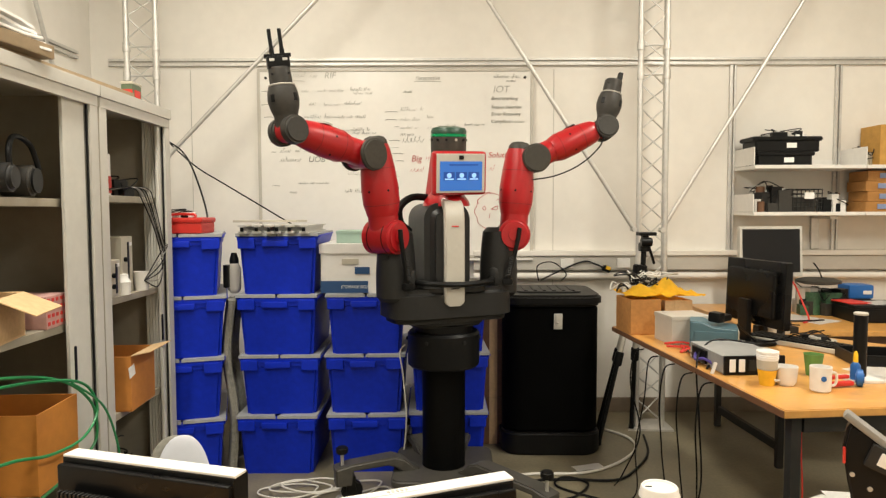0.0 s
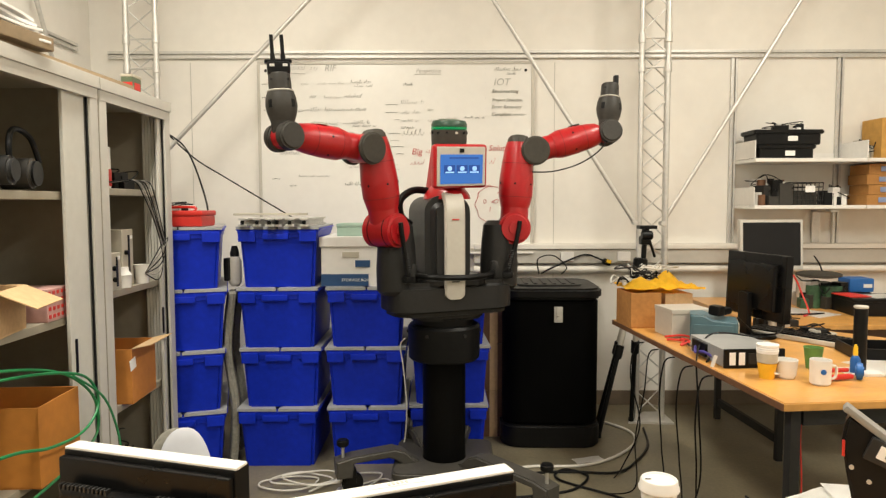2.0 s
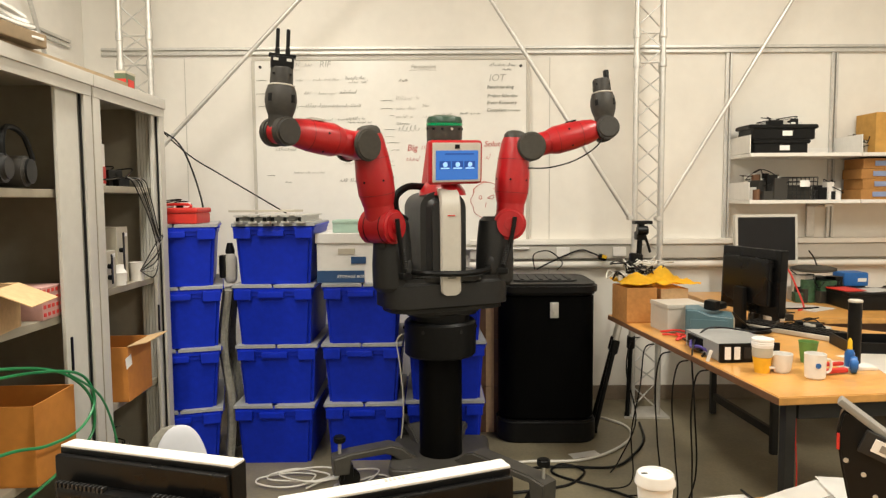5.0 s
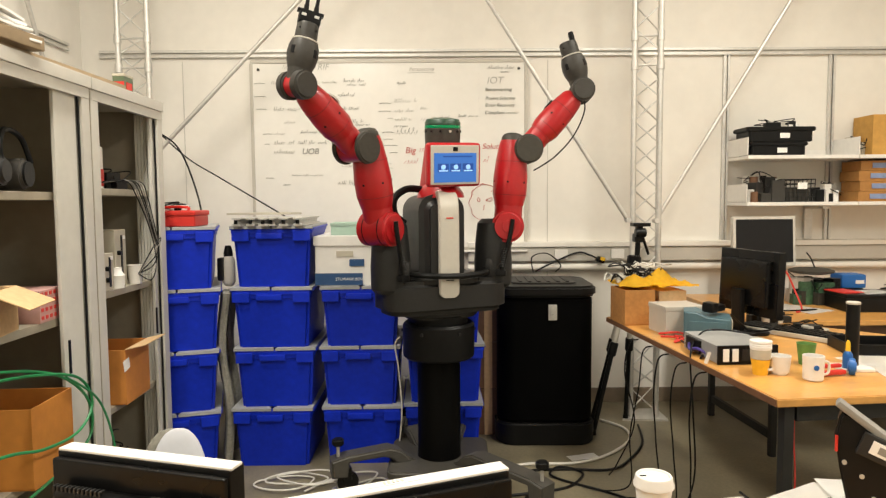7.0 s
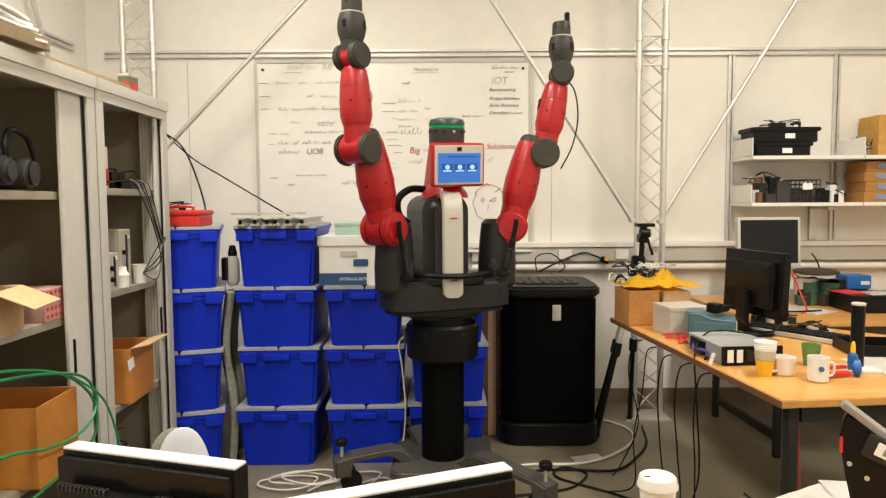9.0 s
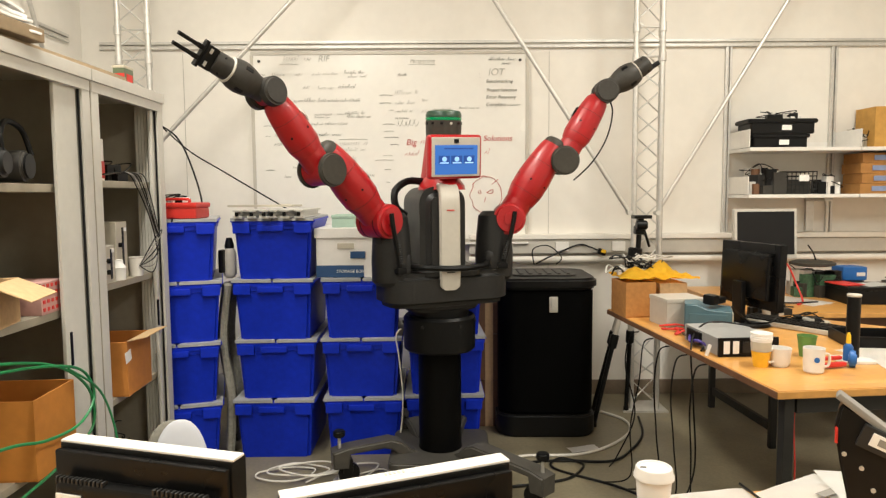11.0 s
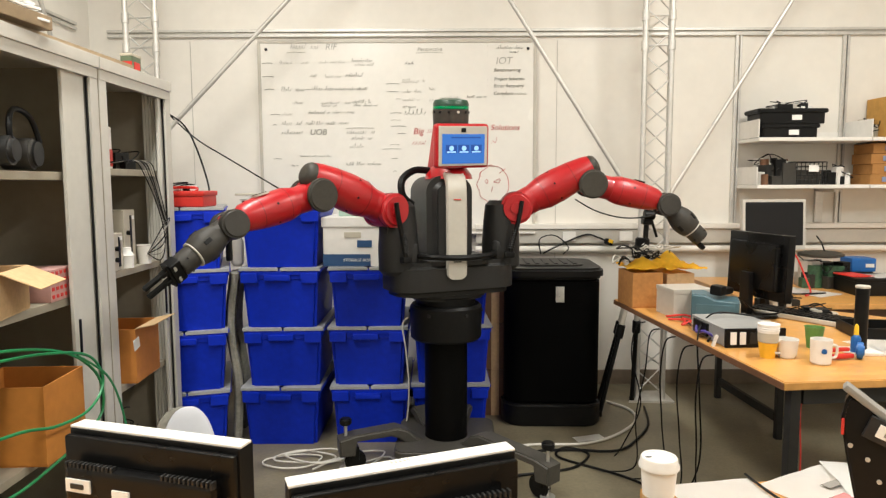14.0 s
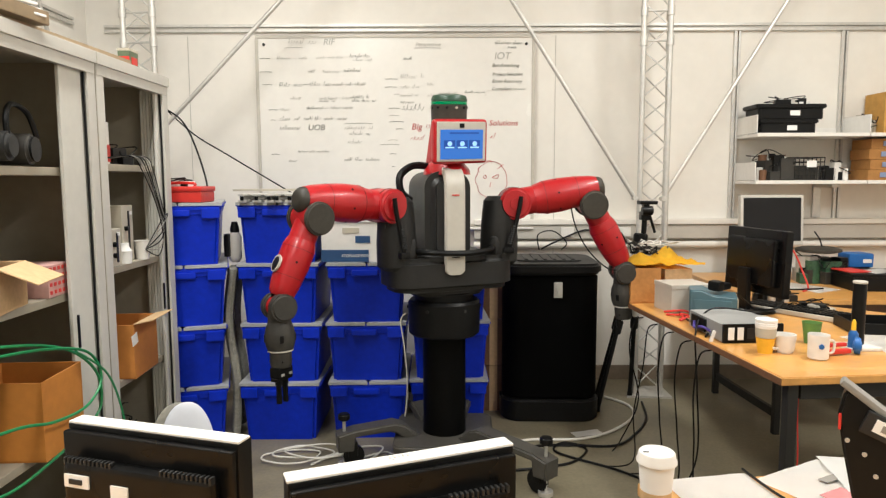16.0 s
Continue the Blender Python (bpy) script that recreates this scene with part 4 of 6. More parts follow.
lettering("STORAGE BOX", 0.021, M_PAPER, band, pose(0.022, -0.2155, 0.032) @ UP)
part("hand_hole", shape((add_box, ((0.085, 0.004, 0.028), (0.0, -0.2125, 0.16), 0.0015), {})), M_BEIGE, ar, "shaded hand hole")
part("print_mark", shape((add_box, ((0.075, 0.003, 0.035), (0.06, -0.2125, 0.115)), {})), M_NAVY, ar, "small navy mark")
mb = thing("mint_tin", pose(-0.46, 3.56, 3 * CR_H + 0.250), "pale mint flat tin on an archive box", "tin")
part("body", shape((add_box, ((0.17, 0.2, 0.05), (0, 0, 0.025), 0.004), {})), M_MINT, mb)
part("lid", shape((add_box, ((0.176, 0.206, 0.016), (0, 0, 0.056), 0.004), {})), M_MINT, mb)
# behind and between the stacks
for k in range(3):
    carton(pose(0.285, 3.98, k * 0.27), 0.20, 0.4, 0.265, "dark brown cardboard box stacked behind the robot", M_DARKWOOD, group="dark stacked boxes")
bag = thing("grey_dust_sheet", pose(-1.072, 3.50, 0), "crumpled grey cloth hanging between crate stacks", "cloth")
for k in range(7):
    bm = B()
    x = rk.uniform(-0.022, 0.022) - 0.006 * k
    add_tube(bm, [(x, -0.1 + 0.03 * k, 0.02), (x + 0.02, -0.12 + 0.03 * k, 0.3), (x - 0.02, -0.1 + 0.03 * k, 0.6), (x + 0.01, -0.1 + 0.03 * k, 0.88)], 0.021, 7)
    part("fold", bm, M_FABRIC, bag)
pd = thing("silver_drill", pose(-1.085, 3.50, 0.905), "silver and black power drill standing between crates", "drill")
part("body", shape((add_lathe, ([(0.02, 0), (0.033, 0.02), (0.034, 0.13), (0.02, 0.16)],), {})), M_STRIP, pd)
part("chuck", shape((add_lathe, ([(0.022, 0.15), (0.024, 0.17), (0.014, 0.21)],), {})), M_BLACK, pd)
part("grip", shape((add_box, ((0.03, 0.045, 0.12), (-0.03, -0.03, 0.09), 0.01), {})), M_BLACK, pd)

# ---- transport case ----
case = thing("transport_case", pose(0.595, 3.85, 0, 0, 0, -1.5), "tall black textured transport case with a steel latch", "case")
part("body", shape((add_prism, (round_rect(0.52, 0.50, 0.10, 8), 0.13, 0.81), {"bevel": 0.01})), M_BLACKTEX, case)
part("foot_band", shape((add_prism, (round_rect(0.545, 0.525, 0.11, 8), 0.0, 0.125), {"bevel": 0.012})), M_BLACK, case, "black moulded foot band")
part("lid", shape((add_prism, (round_rect(0.555, 0.535, 0.11, 8), 0.815, 0.875), {"bevel": 0.014})), M_BLACK, case, "black moulded lid")
part("lid_recess", shape((add_prism, (round_rect(0.36, 0.32, 0.06, 6), 0.874, 0.884), {"bevel": 0.003})), M_DKGREY, case, "raised ribbed lid panel")
for k in range(6):
    part("lid_rib", shape((add_box, ((0.02, 0.26, 0.006), (-0.13 + 0.052 * k, 0, 0.886), 0.002), {})), M_BLACK, case)
lt = part("latch_plate", shape((add_box, ((0.046, 0.008, 0.085), (0.03, -0.262, 0.735), 0.003), {})), M_ALU, case, "steel latch plate")
part("latch_hasp", shape((add_box, ((0.026, 0.012, 0.045), (0.03, -0.270, 0.75), 0.003), {})), M_ALU, lt)
part("latch_turn", shape((add_cyl, ((0.03, -0.266, 0.718), (0.03, -0.282, 0.718), 0.010), {"seg": 12})), M_ALU, lt)

# ---- tripod ----
tp = thing("camera_tripod", pose(1.09, 3.83, 0), "black and silver camera tripod behind the table", "tripod")
apex = Vector((0.03, 0.0, 0.98))
for a in (200, 140, 70):
    foot = Vector((0.20 * math.cos(radians(a)) + (-0.02), 0.20 * math.sin(radians(a)), 0.012))
    mid = apex.lerp(foot, 0.5)
    l = part("leg", shape((add_cyl, (apex, mid, 0.016), {"seg": 10})), M_STRIP, tp, "silver upper leg tube")
    part("lower_leg", shape((add_cyl, (mid, foot, 0.013), {"seg": 10})), M_BLACK, l, "black lower leg tube")
    part("leg_clamp", shape((add_cyl, (apex.lerp(foot, 0.47), apex.lerp(foot, 0.55), 0.024), {"seg": 12, "bevel": 0.004})), M_BLACK, l, "black leg clamp")
    part("rubber_foot", shape((add_cyl, (foot - Vector((0, 0, 0.012)), foot + Vector((0, 0, 0.02)), 0.016), {"seg": 10})), M_BLACK, l)
part("centre_column", shape((add_cyl, ((0.035, 0, 0.62), (0.055, 0, 1.10), 0.015), {"seg": 12}), (add_cyl, ((0.03, 0, 0.95), (0.036, 0, 1.02), 0.04), {"seg": 14, "bevel": 0.006})), M_BLACK, tp)
hd = part("pan_head", shape((add_box, ((0.055, 0.06, 0.05), (0.056, 0, 1.12), 0.01), {}), (add_cyl, ((0.03, -0.03, 1.15), (0.09, -0.03, 1.15), 0.026), {"seg": 16, "bevel": 0.004})), M_BLACK, tp)
part("head_plate", shape((add_box, ((0.10, 0.07, 0.02), (0.068, 0, 1.195), 0.005), {}), (add_box, ((0.035, 0.04, 0.04), (0.06, 0, 1.17), 0.006), {})), M_BLACK, hd)
part("pan_handle", shape((add_cyl, ((0.08, 0.02, 1.15), (0.14, 0.08, 1.02), 0.008), {"seg": 8})), M_BLACK, hd)

# ---- tables ----
def table(m, outline, h, legs, label, panel=None, band=False, low=True):
    """A board with an outline, on square legs; legs come in pairs joined by rails."""
    t = thing("work_table", m, label, "table", "work tables")
    part("tabletop", shape((add_prism, (outline, h - 0.026, h), {"bevel": 0.003})), M_WOOD, t)
    for pair in legs:
        for x, y in pair:
            part("leg", shape((add_box, ((0.034, 0.034, h - 0.028), (x, y, (h - 0.028) / 2), 0.004), {})), M_DKGREY, t, "dark steel leg")
        (x0, y0), (x1, y1) = pair
        a, b = Vector((x0, y0, 0)), Vector((x1, y1, 0))
        d = b - a
        turn = Matrix.Translation((a + b) / 2) @ Matrix.Rotation(math.atan2(d.y, d.x), 4, "Z")
        part("top_rail", shape((add_box, ((d.length - 0.052, 0.026, 0.05), (0, 0, h - 0.055), 0.003, turn), {})), M_DKGREY, t)
        if low:
            part("low_rail", shape((add_box, ((d.length - 0.052, 0.024, 0.045), (0, 0, 0.11), 0.003, turn), {})), M_DKGREY, t)
    if band:
        (x0, y0), (x1, y1) = outline[-1], outline[0]
        part("edge_band", shape((add_box, ((0.004, abs(y0 - y1) - 0.004, 0.022), (x0 - 0.0022, (y0 + y1) / 2, h - 0.0135), 0.001), {})), M_DARKWOOD, t, "dark brown edge band")
    if panel:
        x0, x1, y = panel
        part("modesty_panel", shape((add_box, ((x1 - x0, 0.016, 0.34), ((x0 + x1) / 2, y, h - 0.20), 0.002), {})), M_DARKWOOD, t, "dark brown front panel")
    return t


TH = 0.73
T1 = pose(1.022, 1.985, 0, 0, 0, 5.5)
table(T1, [(0, 0), (1.35, 0), (1.35, 0.50), (0.80, 1.19), (0.55, 1.21), (0.55, 1.49), (0, 1.49)], TH, [((0.054, 0.04), (1.30, 0.04)), ((0.74, 1.10), (1.22, 0.52))], "orange beech work table cluttered with electronics", None, True, False)
table(pose(1.56, 3.29, 0), [(0, 0), (1.75, 0), (1.75, 1.0), (0, 1.0)], TH, [((0.17, 0.12), (0.13, 0.80)), ((1.60, 0.12), (1.60, 0.80))], "orange beech desk against the wall behind the work table", (0.22, 1.56, 0.10))

# boxes with the yellow cloth
bx = carton(pose(0.965, 3.31, TH, 0, 0, 6), 0.15, 0.19, 0.165, "brown cardboard box heaped with cables and yellow cloth", M_CARD, (), True)
cart2 = carton(pose(1.14, 3.365, TH, 0, 0, 6), 0.14, 0.2, 0.16, "pale cardboard box behind a white carton", M_CARDPALE)
yc = thing("yellow_cloth", pose(1.075, 3.37, TH + 0.173, 0, 0, 5), "bright yellow cloth crumpled over cardboard boxes", "cloth")
bm = B()
N = 22
grid = []
for i in range(N):
    row = []
    for j in range(N):
        u, v = i / (N - 1) - 0.5, j / (N - 1) - 0.5
        r = math.hypot(u, v) * 2
        z = 0.075 * math.exp(-((u - 0.12) ** 2 + v * v) / 0.03) + 0.05 * math.exp(-((u + 0.28) ** 2 + (v + 0.1) ** 2) / 0.02) + 0.02 * noise.noise(Vector((u * 7, v * 7, 2))) + 0.012
        row.append(bm.verts.new((u * (0.37 + 0.06 * noise.noise(Vector((v * 4, 3, 1)))), v * (0.27 + 0.06 * noise.noise(Vector((u * 4, 8, 1)))), max(z, 0.006) + 0.012 * abs(noise.noise(Vector((u * 13, v * 13, 5)))))))
    grid.append(row)
for i in range(N - 1):
    for j in range(N - 1):
        bm.faces.new((grid[i][j], grid[i + 1][j], grid[i + 1][j + 1], grid[i][j + 1]))
bmesh.ops.solidify(bm, geom=bm.faces[:], thickness=0.004)
part("cloth", bm, M_YELLOW, yc)
ch = thing("cable_heap", pose(1.03, 3.40, TH + 0.172), "grey, white and black cables heaped behind a yellow cloth", "cables")
for i in range(16):
    cx, cy, r0 = rk.uniform(-0.10, 0.10), rk.uniform(-0.03, 0.05), rk.uniform(0.03, 0.06)
    pts = [(cx + r0 * 1.5 * math.cos(a * 0.9 + i), cy + r0 * 0.7 * math.sin(a * 0.9 + i), 0.012 + 0.05 * abs(math.sin(a * 1.7 + i)) + 0.028 * (i % 3)) for a in range(8)]
    part("cable_loop", shape((add_tube, (pts, rk.uniform(0.003, 0.0045), 6, 5), {})), (M_STRIP, M_BLACK, M_WHITECABLE, M_DKGREY)[i % 4], ch)
part("connector", shape((add_box, ((0.05, 0.03, 0.03), (-0.10, -0.02, 0.03), 0.006), {}), (add_box, ((0.035, 0.03, 0.022), (0.02, 0.01, 0.10), 0.006), {})), M_WHITE, ch, "pale connector blocks")
wc = thing("white_carton", pose(1.095, 3.06, TH, 0, 0, 8), "plain pale grey cardboard carton on the work table", "box")
part("body", shape((add_box, ((0.185, 0.17, 0.125), (0, 0, 0.0625), 0.003), {})), M_STRIP, wc)
part("lid_edge", shape((add_box, ((0.19, 0.175, 0.02), (0, 0, 0.118), 0.003), {})), M_STRIP, wc)
ps = thing("power_supply", pose(1.172, 2.90, TH, 0, 0, -20), "teal bench power supply on the work table", "instrument")
part("body", shape((add_prism, ([(-0.095, 0), (0.095, 0), (0.095, 0.10), (0.0, 0.105), (-0.045, 0.125), (-0.095, 0.125)], -0.08, 0.08), {"bevel": 0.006, "m": Matrix.Rotation(radians(90), 4, "X")})), M_TEAL, ps)
part("front_plate", shape((add_box, ((0.15, 0.006, 0.07), (0.0, -0.083, 0.05), 0.002), {})), M_TEAL, ps)
part("grille", shape((add_box, ((0.06, 0.006, 0.022), (0.05, -0.086, 0.045), 0.002), {})), M_BLACK, ps, "black slot")
part("end_panel", shape((add_box, ((0.006, 0.13, 0.085), (0.098, 0, 0.048), 0.002), {})), M_BEIGE, ps, "beige end panel")
hs = thing("black_handset", pose(1.20, 2.89, TH + 0.118, 4, 0, 40), "black hand tool lying on a power supply", "tool")
part("grip", shape((add_box, ((0.12, 0.045, 0.03), (0, 0, 0.016), 0.012), {})), M_BLACK, hs)
part("head", shape((add_box, ((0.05, 0.055, 0.045), (-0.04, 0, 0.024), 0.012), {})), M_BLACK, hs)


def lead(name, pts, r, material, label, m=None):
    return solid(name, shape((add_tube, (pts, r, 6), {})), material, m or Matrix.Identity(4), label, "cable")


lead("red_lead", [(0.98, 2.92, TH + 0.006), (1.03, 2.86, TH + 0.012), (1.0, 2.80, TH + 0.006), (1.08, 2.84, TH + 0.02), (1.12, 2.78, TH + 0.006), (1.05, 2.76, TH + 0.006)], 0.005, M_REDCABLE, "tangled red test lead on the work table")
lead("red_lead", [(0.99, 2.98, TH + 0.006), (1.06, 2.93, TH + 0.02), (1.10, 2.88, TH + 0.006), (1.02, 2.87, TH + 0.018)], 0.005, M_REDCABLE, "tangled red test lead on the work table")

# desktop computer
M_PCGREY = mat("dull_silver_paint", (0.36, 0.36, 0.35), 0.45, 0.2, grain=0.05, coarse=0.08)
pc = thing("desktop_computer", pose(1.018, 2.415, TH, 0, 0, 3), "silver-topped flat desktop computer with a black front", "computer")
part("body", shape((add_box, ((0.222, 0.29, 0.066), (0.114, 0.155, 0.035), 0.004), {})), M_PCGREY, pc)
fp = part("front_panel", shape((add_box, ((0.226, 0.012, 0.070), (0.114, 0.003, 0.036), 0.003), {})), M_BLACK, pc, "black front panel")
for x in (0.03, 0.065):
    part("sticker", shape((add_box, ((0.022, 0.003, 0.046), (x, -0.0045, 0.036)), {})), M_PAPER, fp, "white sticker")
part("vent", shape((add_box, ((0.06, 0.003, 0.04), (0.12, -0.0045, 0.036)), {})), M_DKGREY, fp)
side = part("port_block", shape((add_box, ((0.012, 0.12, 0.05), (-0.001, 0.2, 0.035), 0.002), {})), M_BLACK, pc, "black port block")

# keyboard
kb = thing("keyboard", pose(1.585, 2.97, TH, 0, 0, -56), "black keyboard with a pale edge on the work table", "keyboard")
part("tray", shape((add_box, ((0.45, 0.155, 0.014), (0, 0, 0.012), 0.004), {})), M_DKGREY, kb)
part("pale_edge", shape((add_box, ((0.45, 0.012, 0.020), (0, -0.084, 0.012), 0.004), {})), M_STRIP, kb, "pale front edge")
key = None
for r in range(5):
    for c in range(18):
        k = bpy.data.objects.new("key", key.data) if key else None
        if key is None:
            key = part("key", shape((add_box, ((0.019, 0.021, 0.008), (0, 0, 0), 0.002), {})), M_BLACK, kb)
            k = key
        else:
            scene.collection.objects.link(k)
            k.parent = kb
        k.matrix_basis = pose(-0.205 + c * 0.0241, -0.055 + r * 0.0265, 0.022)


# monitors
def monitor(m, w, h, label, shell, face, tilt=0, stand=0.12, thick=0.035):
    c = thing("monitor", m, label, "monitor", "flat monitors")
    P = pose(0, 0, stand, tilt, 0, 0)
    part("shell", shape((add_box, ((w, thick, h), (0, 0, h / 2), 0.006, P), {}), (add_box, ((w * 0.8, 0.03, h * 0.72), (0, thick / 2 + 0.01, h / 2), 0.012, P), {})), shell, c)
    part("screen", shape((add_box, ((w - 0.034, 0.004, h - 0.04), (0, -thick / 2 - 0.0005, h / 2 + 0.003), 0.001, P), {})), face, c, "dark switched-off screen")
    part("neck", shape((add_box, ((0.07, 0.025, stand + h * 0.4), (0, 0.055, (stand + h * 0.4) / 2), 0.006), {})), M_BLACK, c)
    part("foot", shape((add_prism, (round_rect(0.22, 0.17, 0.05), 0, 0.014), {"bevel": 0.004, "m": Matrix.Translation((0, 0.03, 0))})), M_BLACK, c)
    return c


monitor(pose(1.418, 3.035, TH, 0, 0, 100), 0.42, 0.29, "black flat monitor turned sideways on the work table", M_GLOSSBLACK, M_SCREEN, 2, 0.085)
monitor(pose(1.974, 4.05, TH, 0, 0, 2), 0.385, 0.30, "grey-framed flat monitor with a dark screen on the desk", M_STEEL_GREY, M_SCREEN, -4, 0.20)


# cups
def cup(m, prof, body_mat, label, category, handle=False, name="cup", extra=()):
    c = thing(name, m, label, category)
    part("body", shape((add_lathe, (prof, 28), {})), body_mat, c)
    if handle:
        part("handle", shape((add_tube, ([(0.036, 0, 0.07), (0.062, 0, 0.066), (0.066, 0, 0.04), (0.058, 0, 0.022), (0.036, 0, 0.02)], 0.005, 8), {})), body_mat, c)
    for nm, pr, mt, lb in extra:
        part(nm, shape((add_lathe, (pr, 28), {})), mt, c, lb)
    return c


SM = Matrix.Diagonal((0.88, 0.88, 0.88, 1))
MUG = [(0.030, 0), (0.036, 0.006), (0.038, 0.09), (0.038, 0.095), (0.035, 0.095), (0.034, 0.02), (0.0005, 0.018)]
cup(pose(1.178, 2.285, TH, 0, 0, 200) @ SM, [(0.028, 0), (0.036, 0.012), (0.042, 0.07), (0.042, 0.074), (0.039, 0.074), (0.033, 0.02), (0.0005, 0.016)], M_WHITE, "white china cup on the work table", "cup", True)
m2 = cup(pose(1.248, 2.20, TH, 0, 0, 8) @ SM, MUG, M_WHITE, "white mug with a small blue print", "mug", True, "mug")
part("blue_print", shape((add_cyl, ((-0.014, -0.0355, 0.055), (-0.0145, -0.0375, 0.055), 0.010), {"seg": 16})), M_SICKBLUE, m2, "small blue print")
cup(pose(1.345, 2.42, TH) @ SM, [(0.027, 0), (0.037, 0.085), (0.039, 0.088), (0.037, 0.088), (0.026, 0.01), (0.0005, 0.008)], mat("green_paper", (0.12, 0.26, 0.06), 0.6), "green paper cup on the work table", "cup", False, "paper_cup")
cup(pose(1.112, 2.285, TH) @ SM, [(0.027, 0.0), (0.036, 0.062), (0.037, 0.062)], mat("amber_paper", (0.82, 0.45, 0.02), 0.6), "stack of paper cups with an amber lower cup", "cup", False, "paper_cup_stack",
    (("brown_sleeve", [(0.0365, 0.063), (0.0385, 0.085), (0.038, 0.10)], M_BEIGE, "beige middle cup"),
     ("white_cup", [(0.039, 0.10), (0.041, 0.112), (0.0385, 0.113), (0.0385, 0.117), (0.041, 0.118), (0.0385, 0.123), (0.041, 0.126), (0.041, 0.134), (0.037, 0.134), (0.034, 0.11), (0.0005, 0.108)], M_PAPER, "white cup rims")))
tr = thing("blue_tape_roll", pose(1.415, 2.26, TH, 0, 0, 60) @ Matrix.Diagonal((0.8, 0.8, 0.8, 1)), "blue tape roll standing on the work table", "tape")
part("roll", shape((add_cyl, ((0, -0.012, 0.036), (0, 0.012, 0.036), 0.036), {"seg": 28, "bevel": 0.003}), (add_cyl, ((0, -0.016, 0.036), (0, 0.016, 0.036), 0.02), {"seg": 20})), M_SICKBLUE, tr)
sc = thing("red_cutter", pose(1.345, 2.25, TH, 0, 0, 12), "red handled cutter beside a mug", "tool")
part("handle", shape((add_box, ((0.09, 0.022, 0.016), (0, 0, 0.012), 0.006), {}), (add_box, ((0.08, 0.016, 0.014), (0.0, 0.012, 0.032), 0.006), {})), M_REDPLAIN, sc)
part("blade", shape((add_box, ((0.05, 0.01, 0.004), (-0.06, 0, 0.012), 0.001), {})), M_ALU, sc)
bl = thing("glue_bottle", pose(1.43, 2.31, TH), "small blue bottle with a yellow cap", "bottle")
part("body", shape((add_lathe, ([(0.014, 0), (0.016, 0.01), (0.016, 0.06), (0.008, 0.072)],), {})), M_SICKBLUE, bl)
part("cap", shape((add_lathe, ([(0.008, 0.072), (0.007, 0.10), (0.003, 0.11)],), {})), M_YELLOW, bl, "yellow cap")
po = thing("black_post", pose(1.475, 2.36, TH), "upright black tube on a clear plastic foot", "post")
part("tube", shape((add_lathe, ([(0.022, 0.008), (0.022, 0.232), (0.020, 0.236)], 24), {})), M_BLACK, po)
part("foot", shape((add_box, ((0.11, 0.10, 0.012), (-0.01, -0.02, 0.006), 0.003), {})), M_WHITE, po, "pale clear plastic foot")
part("rim", shape((add_lathe, ([(0.023, 0.229), (0.024, 0.235), (0.021, 0.238)], 24), {})), M_STRIP, po)


def sheet(m, w, d, label, material=None, group="loose papers"):
    s = thing("paper_sheet", m, label, "paper", group)
    bm = B()
    n = 6
    rows = [[bm.verts.new((w * (i / n - 0.5), d * (j / n - 0.5), 0.002 + 0.004 * abs(noise.noise(Vector((i * 0.4, j * 0.4, w * 9)))))) for j in range(n + 1)] for i in range(n + 1)]
    for i in range(n):
        for j in range(n):
            bm.faces.new((rows[i][j], rows[i + 1][j], rows[i + 1][j + 1], rows[i][j + 1]))
    bmesh.ops.solidify(bm, geom=bm.faces[:], thickness=0.0015)
    part("leaf", bm, material or M_PAPER, s)
    return s


sheet(pose(1.62, 2.47, TH, 0, 0, 20), 0.21, 0.15, "white sheet of paper on the work table")
bk = thing("black_tray", pose(1.72, 2.62, TH, 0, 0, -10), "black plastic tray on the work table", "tray")
part("base", shape((add_box, ((0.26, 0.2, 0.008), (0, 0, 0.004), 0.002), {})), M_BLACK, bk)
for nm, size, ctr in (("side", (0.26, 0.008, 0.04), (0, -0.096, 0.024)), ("side", (0.26, 0.008, 0.04), (0, 0.096, 0.024)), ("side", (0.008, 0.184, 0.04), (-0.126, 0, 0.024)), ("side", (0.008, 0.184, 0.04), (0.126, 0, 0.024))):
    part(nm, shape((add_box, (size, ctr, 0.002), {})), M_BLACK, bk)
oddment("adapter_heap", pose(1.66, 3.0, TH), 0.20, 0.16, 0.045, "grey adapters and plugs beside the keyboard", [M_DKGREY, M_BLACK, M_STRIP], 7)
# desk by the wall
oddment("circuit_robot", pose(2.16, 3.86, TH), 0.26, 0.2, 0.17, "small wheeled robot of green circuit boards", [M_PCB, M_BLACK, M_PCB, M_ALU, M_CAP], 20)
cr = thing("grey_disc_cover", pose(2.16, 3.86, TH + 0.175), "grey round cover on a circuit robot", "cover")
part("disc", shape((add_lathe, ([(0.09, 0), (0.12, 0.008), (0.12, 0.02), (0.09, 0.03), (0.03, 0.034)], 28), {})), M_CAP, cr)
part("aerial", shape((add_tube, ([(0.02, 0, 0.03), (0.0, 0, 0.08), (-0.03, 0, 0.12)], 0.004, 6), {})), M_BLACK, cr)
sb = thing("blue_laser_scanner", pose(2.43, 3.95, TH) @ Matrix.Diagonal((0.82, 0.82, 0.95, 1)), "blue and black box-shaped laser scanner on the desk", "scanner")
part("base", shape((add_box, ((0.15, 0.13, 0.085), (0, 0, 0.0425), 0.008), {})), M_BLACK, sb)
part("head", shape((add_box, ((0.175, 0.15, 0.085), (0, 0, 0.128), 0.012), {})), M_SICKBLUE, sb, "blue head")
